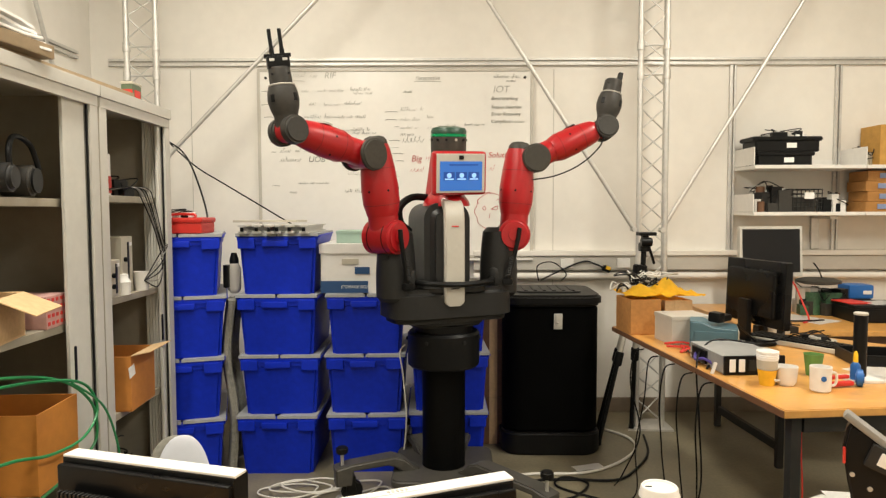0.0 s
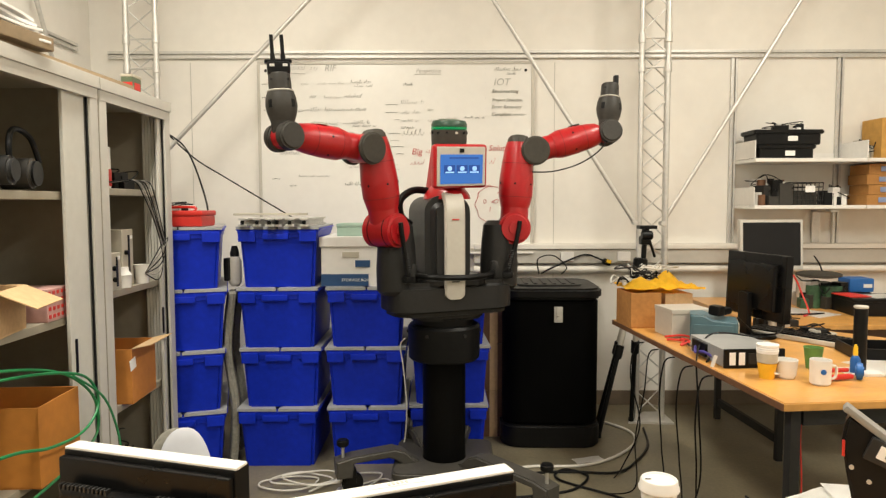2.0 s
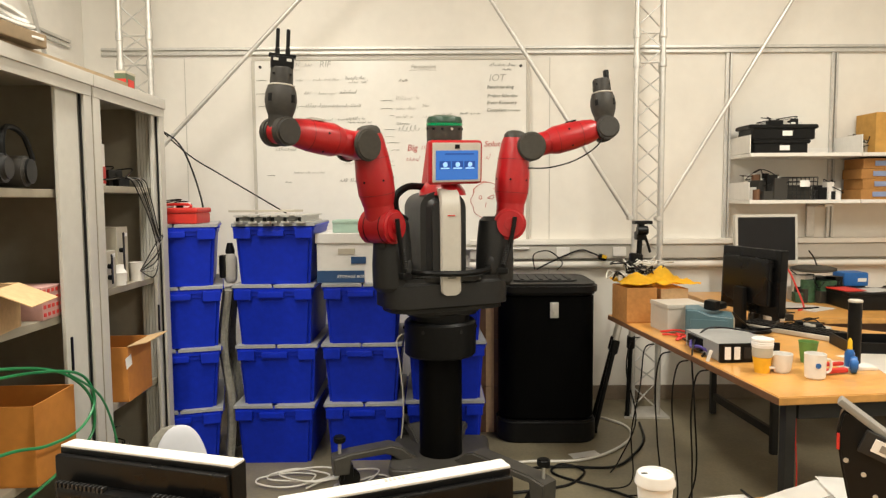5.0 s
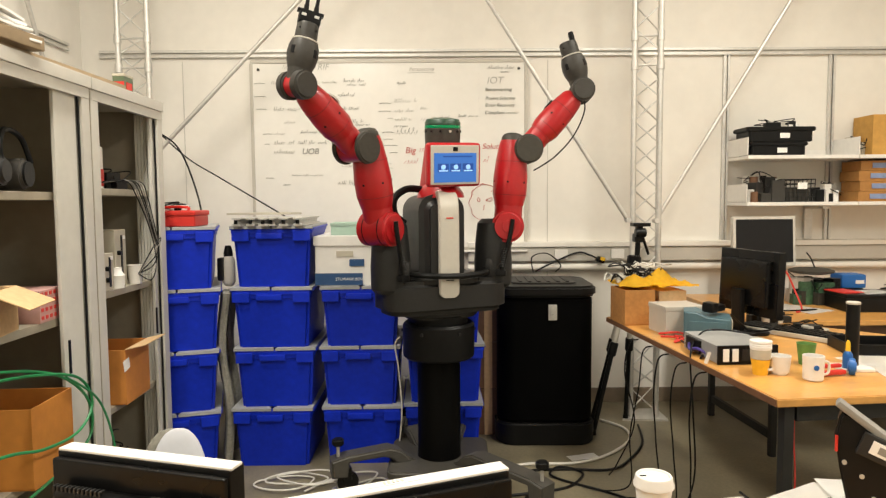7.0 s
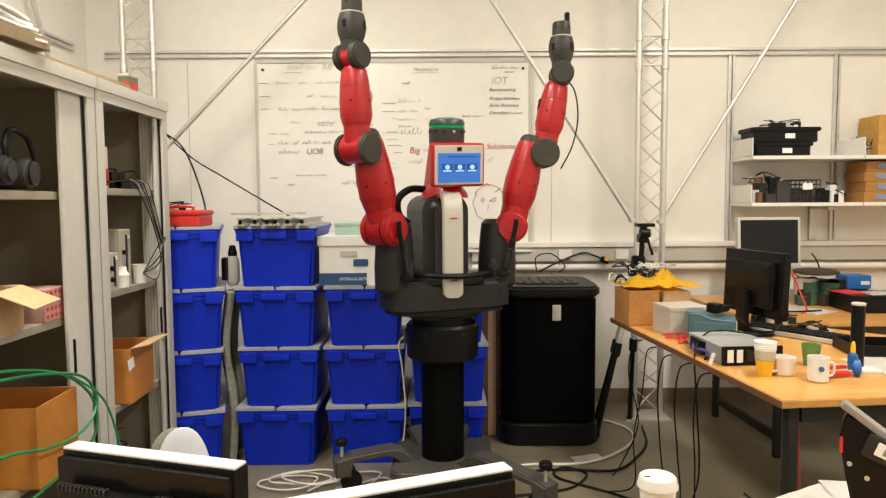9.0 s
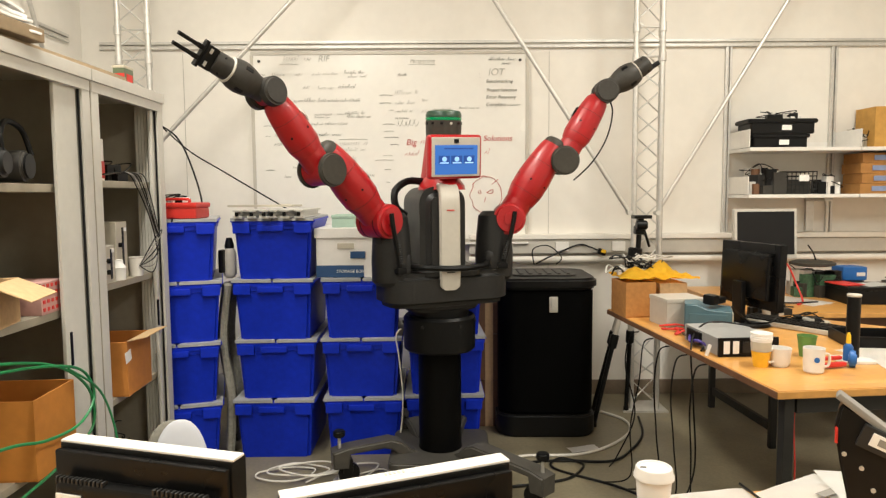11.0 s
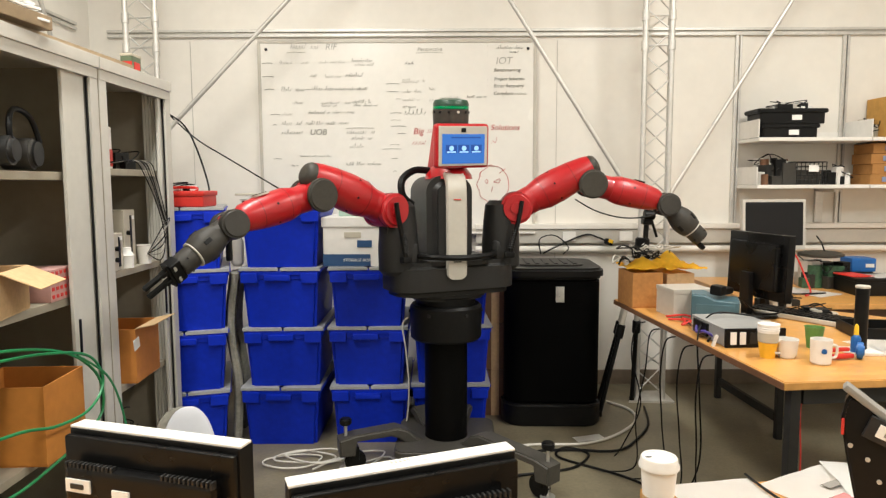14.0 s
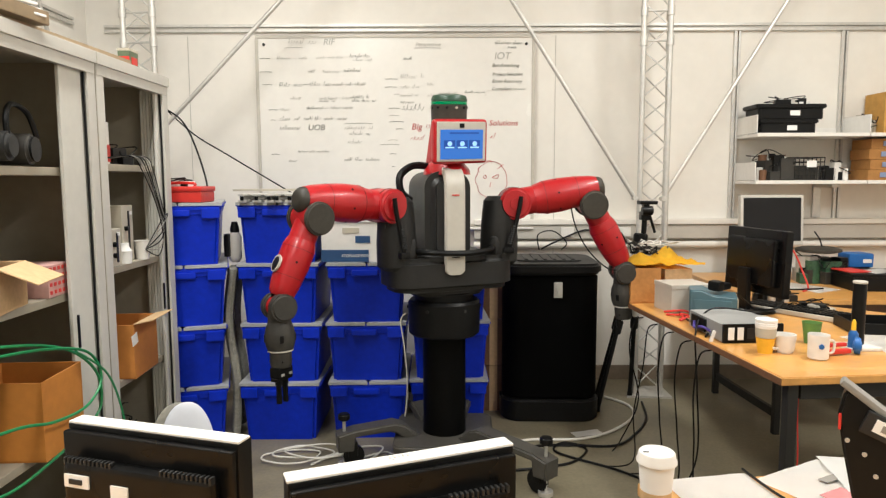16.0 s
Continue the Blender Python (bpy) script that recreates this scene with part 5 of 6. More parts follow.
part("logo_bar", shape((add_box, ((0.06, 0.003, 0.022), (0.04, -0.0765, 0.125)), {})), M_WHITE, sb, "white logo bar")
lp = thing("black_equipment_case", pose(2.36, 3.64, TH, 0, 0, -4), "flat black equipment case with papers on it", "case")
part("body", shape((add_box, ((0.36, 0.24, 0.075), (0, 0, 0.0375), 0.008), {})), M_BLACK, lp)
part("lid", shape((add_box, ((0.365, 0.245, 0.02), (0, 0, 0.084), 0.005), {})), M_BLACK, lp)
sheet(pose(2.36, 3.62, TH + 0.0945, 0, 0, 15), 0.2, 0.14, "white sheet on a black equipment case")
rs = solid("red_booklet", shape((add_box, ((0.12, 0.16, 0.006), (0, 0, 0.003), 0.001), {})), M_REDPLAIN, pose(2.23, 3.66, TH + 0.0945, 0, 0, 6), "thin red booklet on a black case", "booklet")
sheet(pose(1.98, 3.66, TH, 0, 0, 30), 0.21, 0.29, "white sheet of paper on the desk")
oddment("cable_nest", pose(2.68, 3.9, TH), 0.2, 0.2, 0.10, "black cables and adapters heaped on the desk", [M_BLACK, M_DKGREY], 8, "cables")
lead("red_lead", [(1.93, 3.80, TH + 0.10), (1.95, 3.75, TH + 0.2), (2.0, 3.72, TH + 0.08), (1.97, 3.60, TH + 0.01), (1.90, 3.52, TH + 0.006)], 0.005, M_REDCABLE, "red cable curling over the desk")
lead("black_lead", [(2.05, 3.60, TH + 0.006), (1.9, 3.55, TH + 0.01), (1.80, 3.58, TH + 0.006), (1.70, 3.52, TH + 0.006)], 0.005, M_BLACK, "black cable lying on the desk")
lead("black_lead", [(1.24, 2.60, TH + 0.075), (1.10, 2.66, TH + 0.085), (1.02, 2.62, TH + 0.06), (0.97, 2.55, TH + 0.0), (0.965, 2.5, TH - 0.2), (0.98, 2.52, 0.25), (0.93, 2.60, 0.02)], 0.0035, M_BLACK, "black cable running over the table edge")
rc = random.Random(5)
for k in range(5):
    y0 = 2.45 + 0.15 * k
    x0 = 1.005 - 0.125 * (y0 - 1.958)
    a, b = rc.uniform(-0.05, 0.05), rc.uniform(-0.08, 0.08)
    lead("hanging_cable", [(x0 + 0.05, y0, TH - 0.034), (x0 + 0.01, y0 + 0.01, TH - 0.06), (x0 - 0.01 + a * 0.3, y0 + a, 0.52), (x0 + a, y0 + b, 0.30), (x0 - 0.05 + b, y0 + a, 0.10), (x0 - 0.09 + a, y0 + 0.1 + b, 0.008)], 0.0032, M_BLACK, "black cable hanging from the table edge")
lead("red_cable", [(1.112, 2.05, TH - 0.03), (1.108, 2.05, 0.6), (1.116, 2.05, 0.45), (1.109, 2.05, 0.3), (1.122, 2.05, 0.15), (1.112, 2.06, 0.06), (1.13, 2.07, 0.008)], 0.0026, M_REDCABLE, "red cable hanging under the table")

# wall and floor cables
lead("black_cable", [(0.62, 4.24, 0.89), (0.72, 4.30, 0.93), (0.90, 4.33, 1.0), (0.98, 4.315, 0.985), (1.03, 4.312, 0.962)], 0.0055, M_BLACK, "black cable arching along the wall")
lead("black_cable", [(0.60, 4.2, 0.89), (0.60, 4.25, 0.98), (0.70, 4.28, 1.0), (0.78, 4.25, 0.93), (0.74, 4.2, 0.89)], 0.004, M_BLACK, "thin black cable looping behind the case")
pg = thing("mains_plug", pose(1.05, 4.312, 0.955, 0, 18, 0), "black mains plug with a yellow tag on the trunking", "plug")
part("body", shape((add_box, ((0.055, 0.04, 0.04), (0, 0, 0), 0.012), {})), M_BLACK, pg)
part("tag", shape((add_box, ((0.030, 0.006, 0.022), (0.006, -0.022, 0.008), 0.002), {})), M_YELLOW, pg, "yellow tag")
coil = []
for k in range(30):
    a = k * 0.62
    coil.append((-0.75 + (0.14 + 0.03 * math.sin(k * 1.3)) * math.cos(a) + 0.006 * k, 3.12 + (0.085 + 0.02 * math.cos(k * 0.9)) * math.sin(a), 0.008 + 0.0012 * k))
coil += [(-0.40, 3.10, 0.01), (-0.28, 3.17, 0.008), (-0.20, 3.05, 0.008)]
lead("coiled_white_cable", coil, 0.0042, M_WHITECABLE, "loosely coiled white cable on the floor")
lead("white_cable", [(-0.62, 3.02, 0.01), (-0.5, 3.12, 0.02), (-0.38, 3.05, 0.01), (-0.3, 3.2, 0.02), (-0.45, 3.22, 0.01), (-0.55, 3.1, 0.012)], 0.0045, M_WHITECABLE, "white cable snaking round the pedestal foot")
lead("white_cable", [(0.15, 3.02, 0.14), (0.28, 3.22, 0.03), (0.45, 3.32, 0.008), (0.70, 3.33, 0.008), (0.90, 3.45, 0.008), (1.06, 3.66, 0.008), (1.08, 3.85, 0.008), (0.98, 4.0, 0.008)], 0.0075, M_WHITECABLE, "white cable running across the floor")
lead("black_cable", [(0.2, 3.0, 0.02), (0.42, 3.22, 0.008), (0.62, 3.25, 0.008), (0.85, 3.24, 0.008), (1.0, 3.4, 0.008), (1.12, 3.62, 0.008), (1.18, 3.9, 0.008)], 0.0065, M_BLACK, "black cable running across the floor")
lead("black_cable", [(0.3, 2.95, 0.01), (0.5, 3.0, 0.008), (0.62, 3.06, 0.008), (0.70, 3.2, 0.008), (0.60, 3.27, 0.012), (0.55, 3.16, 0.008), (0.80, 2.95, 0.008), (0.95, 2.75, 0.008)], 0.006, M_BLACK, "black cable curling on the floor")
lead("green_lead", [(-0.19, 3.345, 0.66), (-0.215, 3.34, 0.62), (-0.20, 3.345, 0.5), (-0.185, 3.34, 0.3), (-0.20, 3.345, 0.12), (-0.24, 3.30, 0.01)], 0.004, M_WHITECABLE, "thin pale cable hanging by the crates")
bagp = sheet(pose(0.75, 3.42, 0, 0, 0, 15), 0.16, 0.07, "scrap of clear plastic film on the floor")
lead("black_cable", [(-1.645, 4.05, 1.755), (-1.53, 4.0, 1.68), (-1.42, 3.88, 1.55), (-1.31, 3.75, 1.33), (-1.29, 3.70, 1.19)], 0.005, M_BLACK, "black cable hanging from the truss")
lead("black_cable", [(-1.645, 4.05, 1.755), (-1.47, 4.03, 1.60), (-1.27, 4.0, 1.48), (-0.90, 3.88, 1.275), (-0.84, 3.84, 1.245)], 0.0045, M_BLACK, "taut black cable from the truss to the crates")

# loose leads and bits on the work table
lead("black_lead", [(1.05, 2.95, TH + 0.006), (1.02, 2.75, TH + 0.012), (1.0, 2.66, TH + 0.03), (1.03, 2.58, TH + 0.012), (0.99, 2.50, TH + 0.006)], 0.0045, M_BLACK, "black lead trailing round a computer")
lead("black_lead", [(1.26, 2.86, TH + 0.11), (1.34, 2.92, TH + 0.05), (1.40, 2.98, TH + 0.015), (1.46, 2.92, TH + 0.03), (1.52, 2.98, TH + 0.05)], 0.0045, M_BLACK, "black lead from a power supply to a keyboard")
lead("grey_lead", [(1.30, 2.72, TH + 0.006), (1.36, 2.78, TH + 0.02), (1.33, 2.86, TH + 0.01), (1.28, 2.80, TH + 0.006)], 0.004, M_STRIP, "pale grey lead curled on the work table")
lead("blue_lead", [(1.02, 2.52, TH + 0.02), (1.0, 2.56, TH + 0.03), (0.985, 2.60, TH + 0.02), (1.0, 2.64, TH + 0.035)], 0.006, mat("violet_cable", (0.08, 0.06, 0.30), 0.45), "short violet lead behind a computer")
solid("cable_tie_tag", shape((add_box, ((0.012, 0.008, 0.045), (0, 0, 0.022), 0.002), {})), M_WHITE, pose(0.985, 2.44, TH, 0, 18, 0), "small white plug end at the table edge", "plug")
oddment("screw_tubs", pose(1.62, 3.26, TH), 0.22, 0.12, 0.05, "small black and grey parts behind the monitor", [M_BLACK, M_DKGREY, M_ALU], 8)
sheet(pose(1.60, 2.30, TH, 0, 0, -12), 0.15, 0.21, "white note sheet on the work table")

# ---- cabinets ----
M_SHUTTER = mat("pale_grey_shutter", (0.60, 0.585, 0.53), 0.45, grain=0.03, coarse=0.05)


def cabinet(m, w, shelves, label, edge):
    c = thing("tambour_cabinet", m, label, "cabinet", "tambour cabinets")
    h, d = 1.80, 0.47
    # sides and back wear the grey with interior shade mixed into it
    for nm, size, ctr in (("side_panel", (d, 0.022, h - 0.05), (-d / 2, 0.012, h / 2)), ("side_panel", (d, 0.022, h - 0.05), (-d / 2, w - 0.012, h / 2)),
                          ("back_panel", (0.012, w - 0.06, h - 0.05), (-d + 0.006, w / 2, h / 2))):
        part(nm, shape((add_box, (size, ctr, 0.002), {})), M_CABIN_SHADED, c)
    for y in (0.030, w - 0.030):
        part("front_post", shape((add_box, ((0.03, 0.055, h - 0.06), (-0.012, y, h / 2), 0.004), {})), M_STEEL_GREY, c)
    part("top", shape((add_box, ((d + 0.012, w, 0.045), (-d / 2 + 0.006, w / 2, h - 0.0225), 0.004), {})), M_STEEL_GREY, c)
    part("front_rail", shape((add_box, ((0.022, w - 0.01, 0.04), (-0.006, w / 2, h - 0.064), 0.003), {})), M_STEEL_GREY, c)
    part("plinth", shape((add_box, ((d, w, 0.06), (-d / 2, w / 2, 0.03), 0.003), {})), M_STEEL_DARK, c)
    # shutters pulled back to the far jamb
    sh = part("shutter_edge", shape((add_box, ((0.014, edge, h - 0.13), (-0.020, w - 0.072 - edge / 2, h / 2), 0.004), {})), M_SHUTTER, c, "pale leading edge of the open shutter")
    part("finger_slot", shape((add_box, ((0.006, 0.014, 0.12), (-0.012, w - 0.08 - edge * 0.72, 0.80), 0.003), {})), M_BLACK, sh, "long black finger slot")
    part("lock", shape((add_cyl, ((-0.014, w - 0.08 - edge * 0.72, 0.715), (-0.003, w - 0.08 - edge * 0.72, 0.715), 0.009), {"seg": 12})), M_ALU, sh, "small round lock")
    for k in range(5):
        part("shutter_slat", shape((add_box, ((0.012, 0.007, h - 0.13), (-0.034 - k * 0.014, w - 0.072, h / 2), 0.002), {})), M_SHUTTER, c)
    part("runner_gap", shape((add_box, ((0.006, 0.007, h - 0.14), (-0.008, w - 0.066, h / 2)), {})), M_BLACK, c, "dark shutter gap")
    # shelves also carry the cabinet's inner shade in their colour
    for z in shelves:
        part("shelf", shape((add_box, ((d - 0.05, w - 0.07, 0.028), (-d / 2 - 0.015, w / 2, z - 0.014), 0.003), {})), M_CABIN_SHADED, c, "grey steel shelf")
    return c


CA_Y, CB_Y = 1.52, 2.525
cabinet(pose(-1.275, CA_Y, 0), 1.0, (0.45, 0.94, 1.375), "tall grey steel cabinet with open shutter and cluttered shelves", 0.14)
cabinet(pose(-1.275, CB_Y, 0), 0.65, (0.515, 0.985, 1.395), "tall grey steel cabinet beside another, its shutter open", 0.03)
# on top
brd = solid("flat_board", shape((add_box, ((0.26, 1.25, 0.018), (0, 0, 0.009), 0.002), {})), mat("pale_board", (0.34, 0.25, 0.15), 0.7), pose(-1.42, 2.2, 1.80, 0, 0, -1.5), "flat brown board lying on the cabinets", "board")
bgp = thing("paper_stack", pose(-1.395, 2.01, 1.818, 0, 0, -4), "white papers heaped in a shallow brown tray", "papers")
part("tray", shape((add_box, ((0.27, 0.40, 0.010), (0, 0, 0.005), 0.003), {}), (add_box, ((0.27, 0.008, 0.04), (0, 0.197, 0.022), 0.002), {}), (add_box, ((0.008, 0.40, 0.04), (0.132, 0, 0.022), 0.002), {})), mat("brown_tray_board", (0.30, 0.22, 0.13), 0.7), bgp, "shallow brown tray")
for k in range(5):
    bm = B()
    add_box(bm, (0.25 - 0.01 * (k % 2), 0.37 - 0.012 * k, 0.009), (0, 0, 0), 0.002)
    bmesh.ops.subdivide_edges(bm, edges=bm.edges[:], cuts=3, use_grid_fill=True)
    for v in bm.verts:
        v.co.z += 0.012 * noise.noise(Vector((v.co.x * 9, v.co.y * 7, k * 0.4)))
    part("sheet", bm, M_PAPER, bgp, "crumpled white sheet", pose(0.004 * k, 0.008 - 0.01 * k, 0.028 + 0.014 * k, 0, 0, -5 + 4 * k))
tin = thing("picture_tin", pose(-1.33, 2.92, 1.80), "small square tin with a red and green print", "tin")
part("body", shape((add_box, ((0.05, 0.085, 0.075), (0, 0, 0.0375), 0.005), {})), mat("tin_green", (0.10, 0.14, 0.08), 0.4), tin)
part("red_print", shape((add_box, ((0.003, 0.05, 0.03), (0.0265, 0, 0.03)), {}), (add_box, ((0.05, 0.003, 0.03), (0.0, -0.0440, 0.03)), {})), M_REDPLAIN, tin, "red printed patch")
part("lid", shape((add_box, ((0.053, 0.088, 0.012), (0, 0, 0.073), 0.003), {})), M_BEIGE, tin, "pale lid")
# cabinet by the camera
hp = thing("ear_defender_set", pose(-1.38, 2.16, 1.375), "black and silver ear defenders and lamp head on a shelf", "headset")
part("drum", shape((add_cyl, ((-0.03, 0, 0.055), (0.07, 0.02, 0.055), 0.05), {"seg": 24, "bevel": 0.008})), M_HAND, hp)
part("drum_face", shape((add_cyl, ((0.066, 0.02, 0.055), (0.078, 0.022, 0.055), 0.04), {"seg": 24})), M_BLACK, hp)
part("band", shape((add_tube, ([(0.07, -0.10, 0.05), (0.07, -0.11, 0.14), (0.05, -0.05, 0.19), (0.05, 0.03, 0.17), (0.06, 0.06, 0.09)], 0.009, 8), {})), M_BLACK, hp)
part("ear_cup", shape((add_cyl, ((0.03, -0.12, 0.06), (0.09, -0.11, 0.06), 0.045), {"seg": 20, "bevel": 0.012})), M_DKGREY, hp)
oddment("cable_bundle", pose(-1.42, 1.98, 1.375), 0.2, 0.2, 0.16, "bundle of black cables and lamp parts on a shelf", [M_BLACK, M_DKGREY, M_STRIP], 9, "cables")
carton(pose(-1.42, 1.99, 0.94, 0, 0, 12), 0.24, 0.22, 0.13, "pale cardboard box with an open flap on a shelf", M_CARDPALE, ((1, 0, 0.12, 24), (0, 1, 0.08, 30)), True)
rp = thing("patterned_box", pose(-1.41, 2.27, 0.94, 0, 0, 4), "small red and white patterned box on a shelf", "box")
part("body", shape((add_box, ((0.2, 0.14, 0.11), (0, 0, 0.055), 0.004), {})), mat("pale_pink_print", (0.52, 0.30, 0.27), 0.7), rp)
for i in range(4):
    for j in range(5):
        part("red_spot", shape((add_box, ((0.003, 0.014, 0.012), (0.1005, -0.056 + 0.028 * j, 0.018 + 0.026 * i)), {})), M_REDPLAIN, rp)
oddment("black_gadgets", pose(-1.60, 2.10, 0.94), 0.16, 0.30, 0.22, "black gadgets and plugs on a cabinet shelf", [M_BLACK, M_DKGREY], 8)
carton(pose(-1.388, 2.155, 0.45, 0, 0, 3), 0.27, 0.25, 0.25, "orange-brown open cardboard box on the low shelf", mat("orange_cardboard", (0.52, 0.20, 0.03), 0.75, grain=0.06, scale=30, coarse=0.12), (), True)
lead("green_cable_coil", [(-1.24, 1.55, 0.90), (-1.23, 1.85, 0.867), (-1.22, 2.12, 0.794), (-1.215, 2.29, 0.68), (-1.215, 2.33, 0.566), (-1.22, 2.27, 0.50), (-1.22, 2.0, 0.46), (-1.22, 1.75, 0.47), (-1.23, 1.5, 0.60)], 0.0048, M_GREENCABLE, "green cable coil hanging out of the cabinet")
lead("green_cable_coil", [(-1.215, 1.55, 0.67), (-1.21, 1.85, 0.63), (-1.205, 2.03, 0.585), (-1.205, 2.22, 0.575), (-1.21, 2.325, 0.64), (-1.215, 2.25, 0.75), (-1.22, 2.0, 0.82), (-1.23, 1.7, 0.86)], 0.0048, M_GREENCABLE, "green cable coil hanging out of the cabinet")
lead("green_cable", [(-1.215, 2.18, 0.77), (-1.205, 2.36, 0.64), (-1.20, 2.45, 0.45), (-1.20, 2.47, 0.25), (-1.20, 2.46, 0.02)], 0.004, M_GREENCABLE, "thin green cable trailing to the floor")
# cabinet beside it
cb = thing("red_white_carton", pose(-1.44, 2.72, 1.395), "red and white carton standing on the top shelf", "box")
part("body", shape((add_box, ((0.16, 0.12, 0.17), (0, 0, 0.085), 0.003), {})), M_WHITE, cb)
part("red_band", shape((add_box, ((0.164, 0.124, 0.07), (0, 0, 0.045), 0.003), {})), M_REDPLAIN, cb, "red printed band")
oddment("adaptor_pile", pose(-1.40, 2.88, 1.395), 0.16, 0.16, 0.075, "black adaptors and clips on a cabinet shelf", [M_BLACK, M_DKGREY, M_ALU], 8)
for k in range(6):
    d = 0.028 * k
    lead("hanging_cable", [(-1.36, 2.74 + d, 1.42), (-1.30, 2.84 + d, 1.43), (-1.262 - 0.003 * k, 2.86 + d, 1.36), (-1.26, 2.97 + d * 0.6, 1.22 - 0.01 * k), (-1.258, 3.02 + d * 0.4, 1.08 + 0.02 * k), (-1.26, 2.97 + d * 0.3, 1.0 + 0.03 * k), (-1.30, 2.93, 1.03)], 0.0026, (M_BLACK, M_STEEL_DARK, M_DKGREY)[k % 3], "black cable looping down from a cabinet shelf")
for x, y, w, h in ((-1.42, 2.70, 0.11, 0.15), (-1.44, 2.85, 0.13, 0.24)):
    ib = thing("bench_instrument", pose(x, y, 0.985, 0, 0, 6), "beige metal bench instrument on a cabinet shelf", "instrument", "bench instruments")
    part("case", shape((add_box, ((0.2, w, h), (0, 0, h / 2), 0.004), {})), M_BEIGE, ib)
    part("dark_strip", shape((add_box, ((0.003, 0.016, h * 0.8), (0.1015, 0.01, h / 2)), {})), M_BLACK, ib, "dark front strip")
    part("label", shape((add_box, ((0.003, 0.03, 0.015), (0.1015, w / 2 - 0.03, h * 0.86)), {})), M_PAPER, ib, "small pale label")
    for k in range(2):
        part("dial", shape((add_cyl, ((0.10, -w * 0.25, h * (0.3 + 0.3 * k)), (0.115, -w * 0.25, h * (0.3 + 0.3 * k)), 0.010), {"seg": 12})), M_BLACK, ib)
cup(pose(-1.325, 2.955, 0.985), [(0.026, 0), (0.034, 0.08), (0.036, 0.082), (0.033, 0.082), (0.025, 0.01), (0.0005, 0.008)], M_WHITE, "white plastic cup on a cabinet shelf", "cup", False, "plastic_cup")
cup(pose(-1.33, 2.80, 0.985), [(0.026, 0), (0.028, 0.05), (0.03, 0.052), (0.018, 0.07), (0.018, 0.085)], M_PAPER, "white lidded jar on a cabinet shelf", "jar", False, "small_jar")
carton(pose(-1.385, 2.83, 0.515, 0, 0, 3), 0.22, 0.25, 0.22, "orange-brown open cardboard box with a paper tag", mat("orange_cardboard_b", (0.54, 0.21, 0.04), 0.75, grain=0.06, scale=30, coarse=0.12), ((1, 0, 0.08, -12),), True)
solid("paper_tag", shape((add_box, ((0.002, 0.05, 0.045), (0, 0, 0), 0.0), {})), M_PAPER, pose(-1.269, 2.72, 0.68, 12, 0, 0), "small paper tag with dark bars on a box", "tag")
bxb = thing("black_module", pose(-1.62, 2.72, 0.515), "black equipment module behind a cardboard box", "module")
part("case", shape((add_box, ((0.14, 0.09, 0.34), (0, 0, 0.17), 0.005), {})), M_BLACK, bxb)
part("plate", shape((add_box, ((0.004, 0.07, 0.1), (0.072, 0, 0.27), 0.001), {})), M_DKGREY, bxb)
carton(pose(-1.40, 2.72, 0.06), 0.2, 0.16, 0.16, "brown cardboard box at the bottom of a cabinet", M_CARD)
blb = oddment("dark_bag", pose(-1.40, 2.90, 0.06), 0.18, 0.16, 0.28, "dark bag and cables at the bottom of a cabinet", [M_BLACK, M_DARKWOOD, M_FABRIC], 7, "bag")

# ---- chair ----
ch = thing("office_chair", pose(-0.885, 2.22, 0, 0, 0, 25), "swivel chair with a pale grey plastic back", "chair")
def egg(r, z0, z1, n=18):
    """An egg-shaped profile, widest below its middle."""
    out = []
    for k in range(n + 1):
        a = math.pi * k / n
        out.append((max(r * math.sin(a) ** 0.85 * (1 - 0.10 * (1 - math.cos(a)) / 2), 0.001), z0 + (z1 - z0) * (1 - math.cos(a)) / 2))
    return out


part("back_shell", shape((add_lathe, (egg(0.100, -0.21, 0.184), 36, None, 1.0, 0.22), {})), M_CHAIR, ch, "pale grey rounded plastic back shell", pose(0.01, 0, 0.392, -6, 0, 0))
part("back_pad", shape((add_lathe, (egg(0.108, -0.205, 0.180), 36, None, 1.0, 0.2), {})), M_FABRIC, ch, "dark grey back pad", pose(-0.012, 0.035, 0.388, -6, 0, 0))
part("seat", shape((add_prism, (round_rect(0.36, 0.36, 0.09), 0.26, 0.31), {"bevel": 0.015, "m": Matrix.Translation((0, 0.2, 0))})), M_FABRIC, ch)
part("gas_column", shape((add_cyl, ((0, 0.2, 0.07), (0, 0.2, 0.26), 0.025), {"seg": 14})), M_BLACK, ch)
part("back_arm", shape((add_box, ((0.05, 0.03, 0.22), (0, 0.045, 0.30), 0.008), {}), (add_box, ((0.05, 0.16, 0.02), (0, 0.12, 0.245), 0.006), {})), M_BLACK, ch)
for k in range(5):
    a = radians(72 * k)
    part("base_arm", shape((add_cyl, ((0, 0.2, 0.075), (0.2 * math.cos(a), 0.2 + 0.2 * math.sin(a), 0.055), 0.016), {"seg": 8}), (add_cyl, ((0.2 * math.cos(a), 0.185 + 0.2 * math.sin(a), 0.026), (0.2 * math.cos(a), 0.215 + 0.2 * math.sin(a), 0.026), 0.026), {"seg": 14})), M_BLACK, ch)

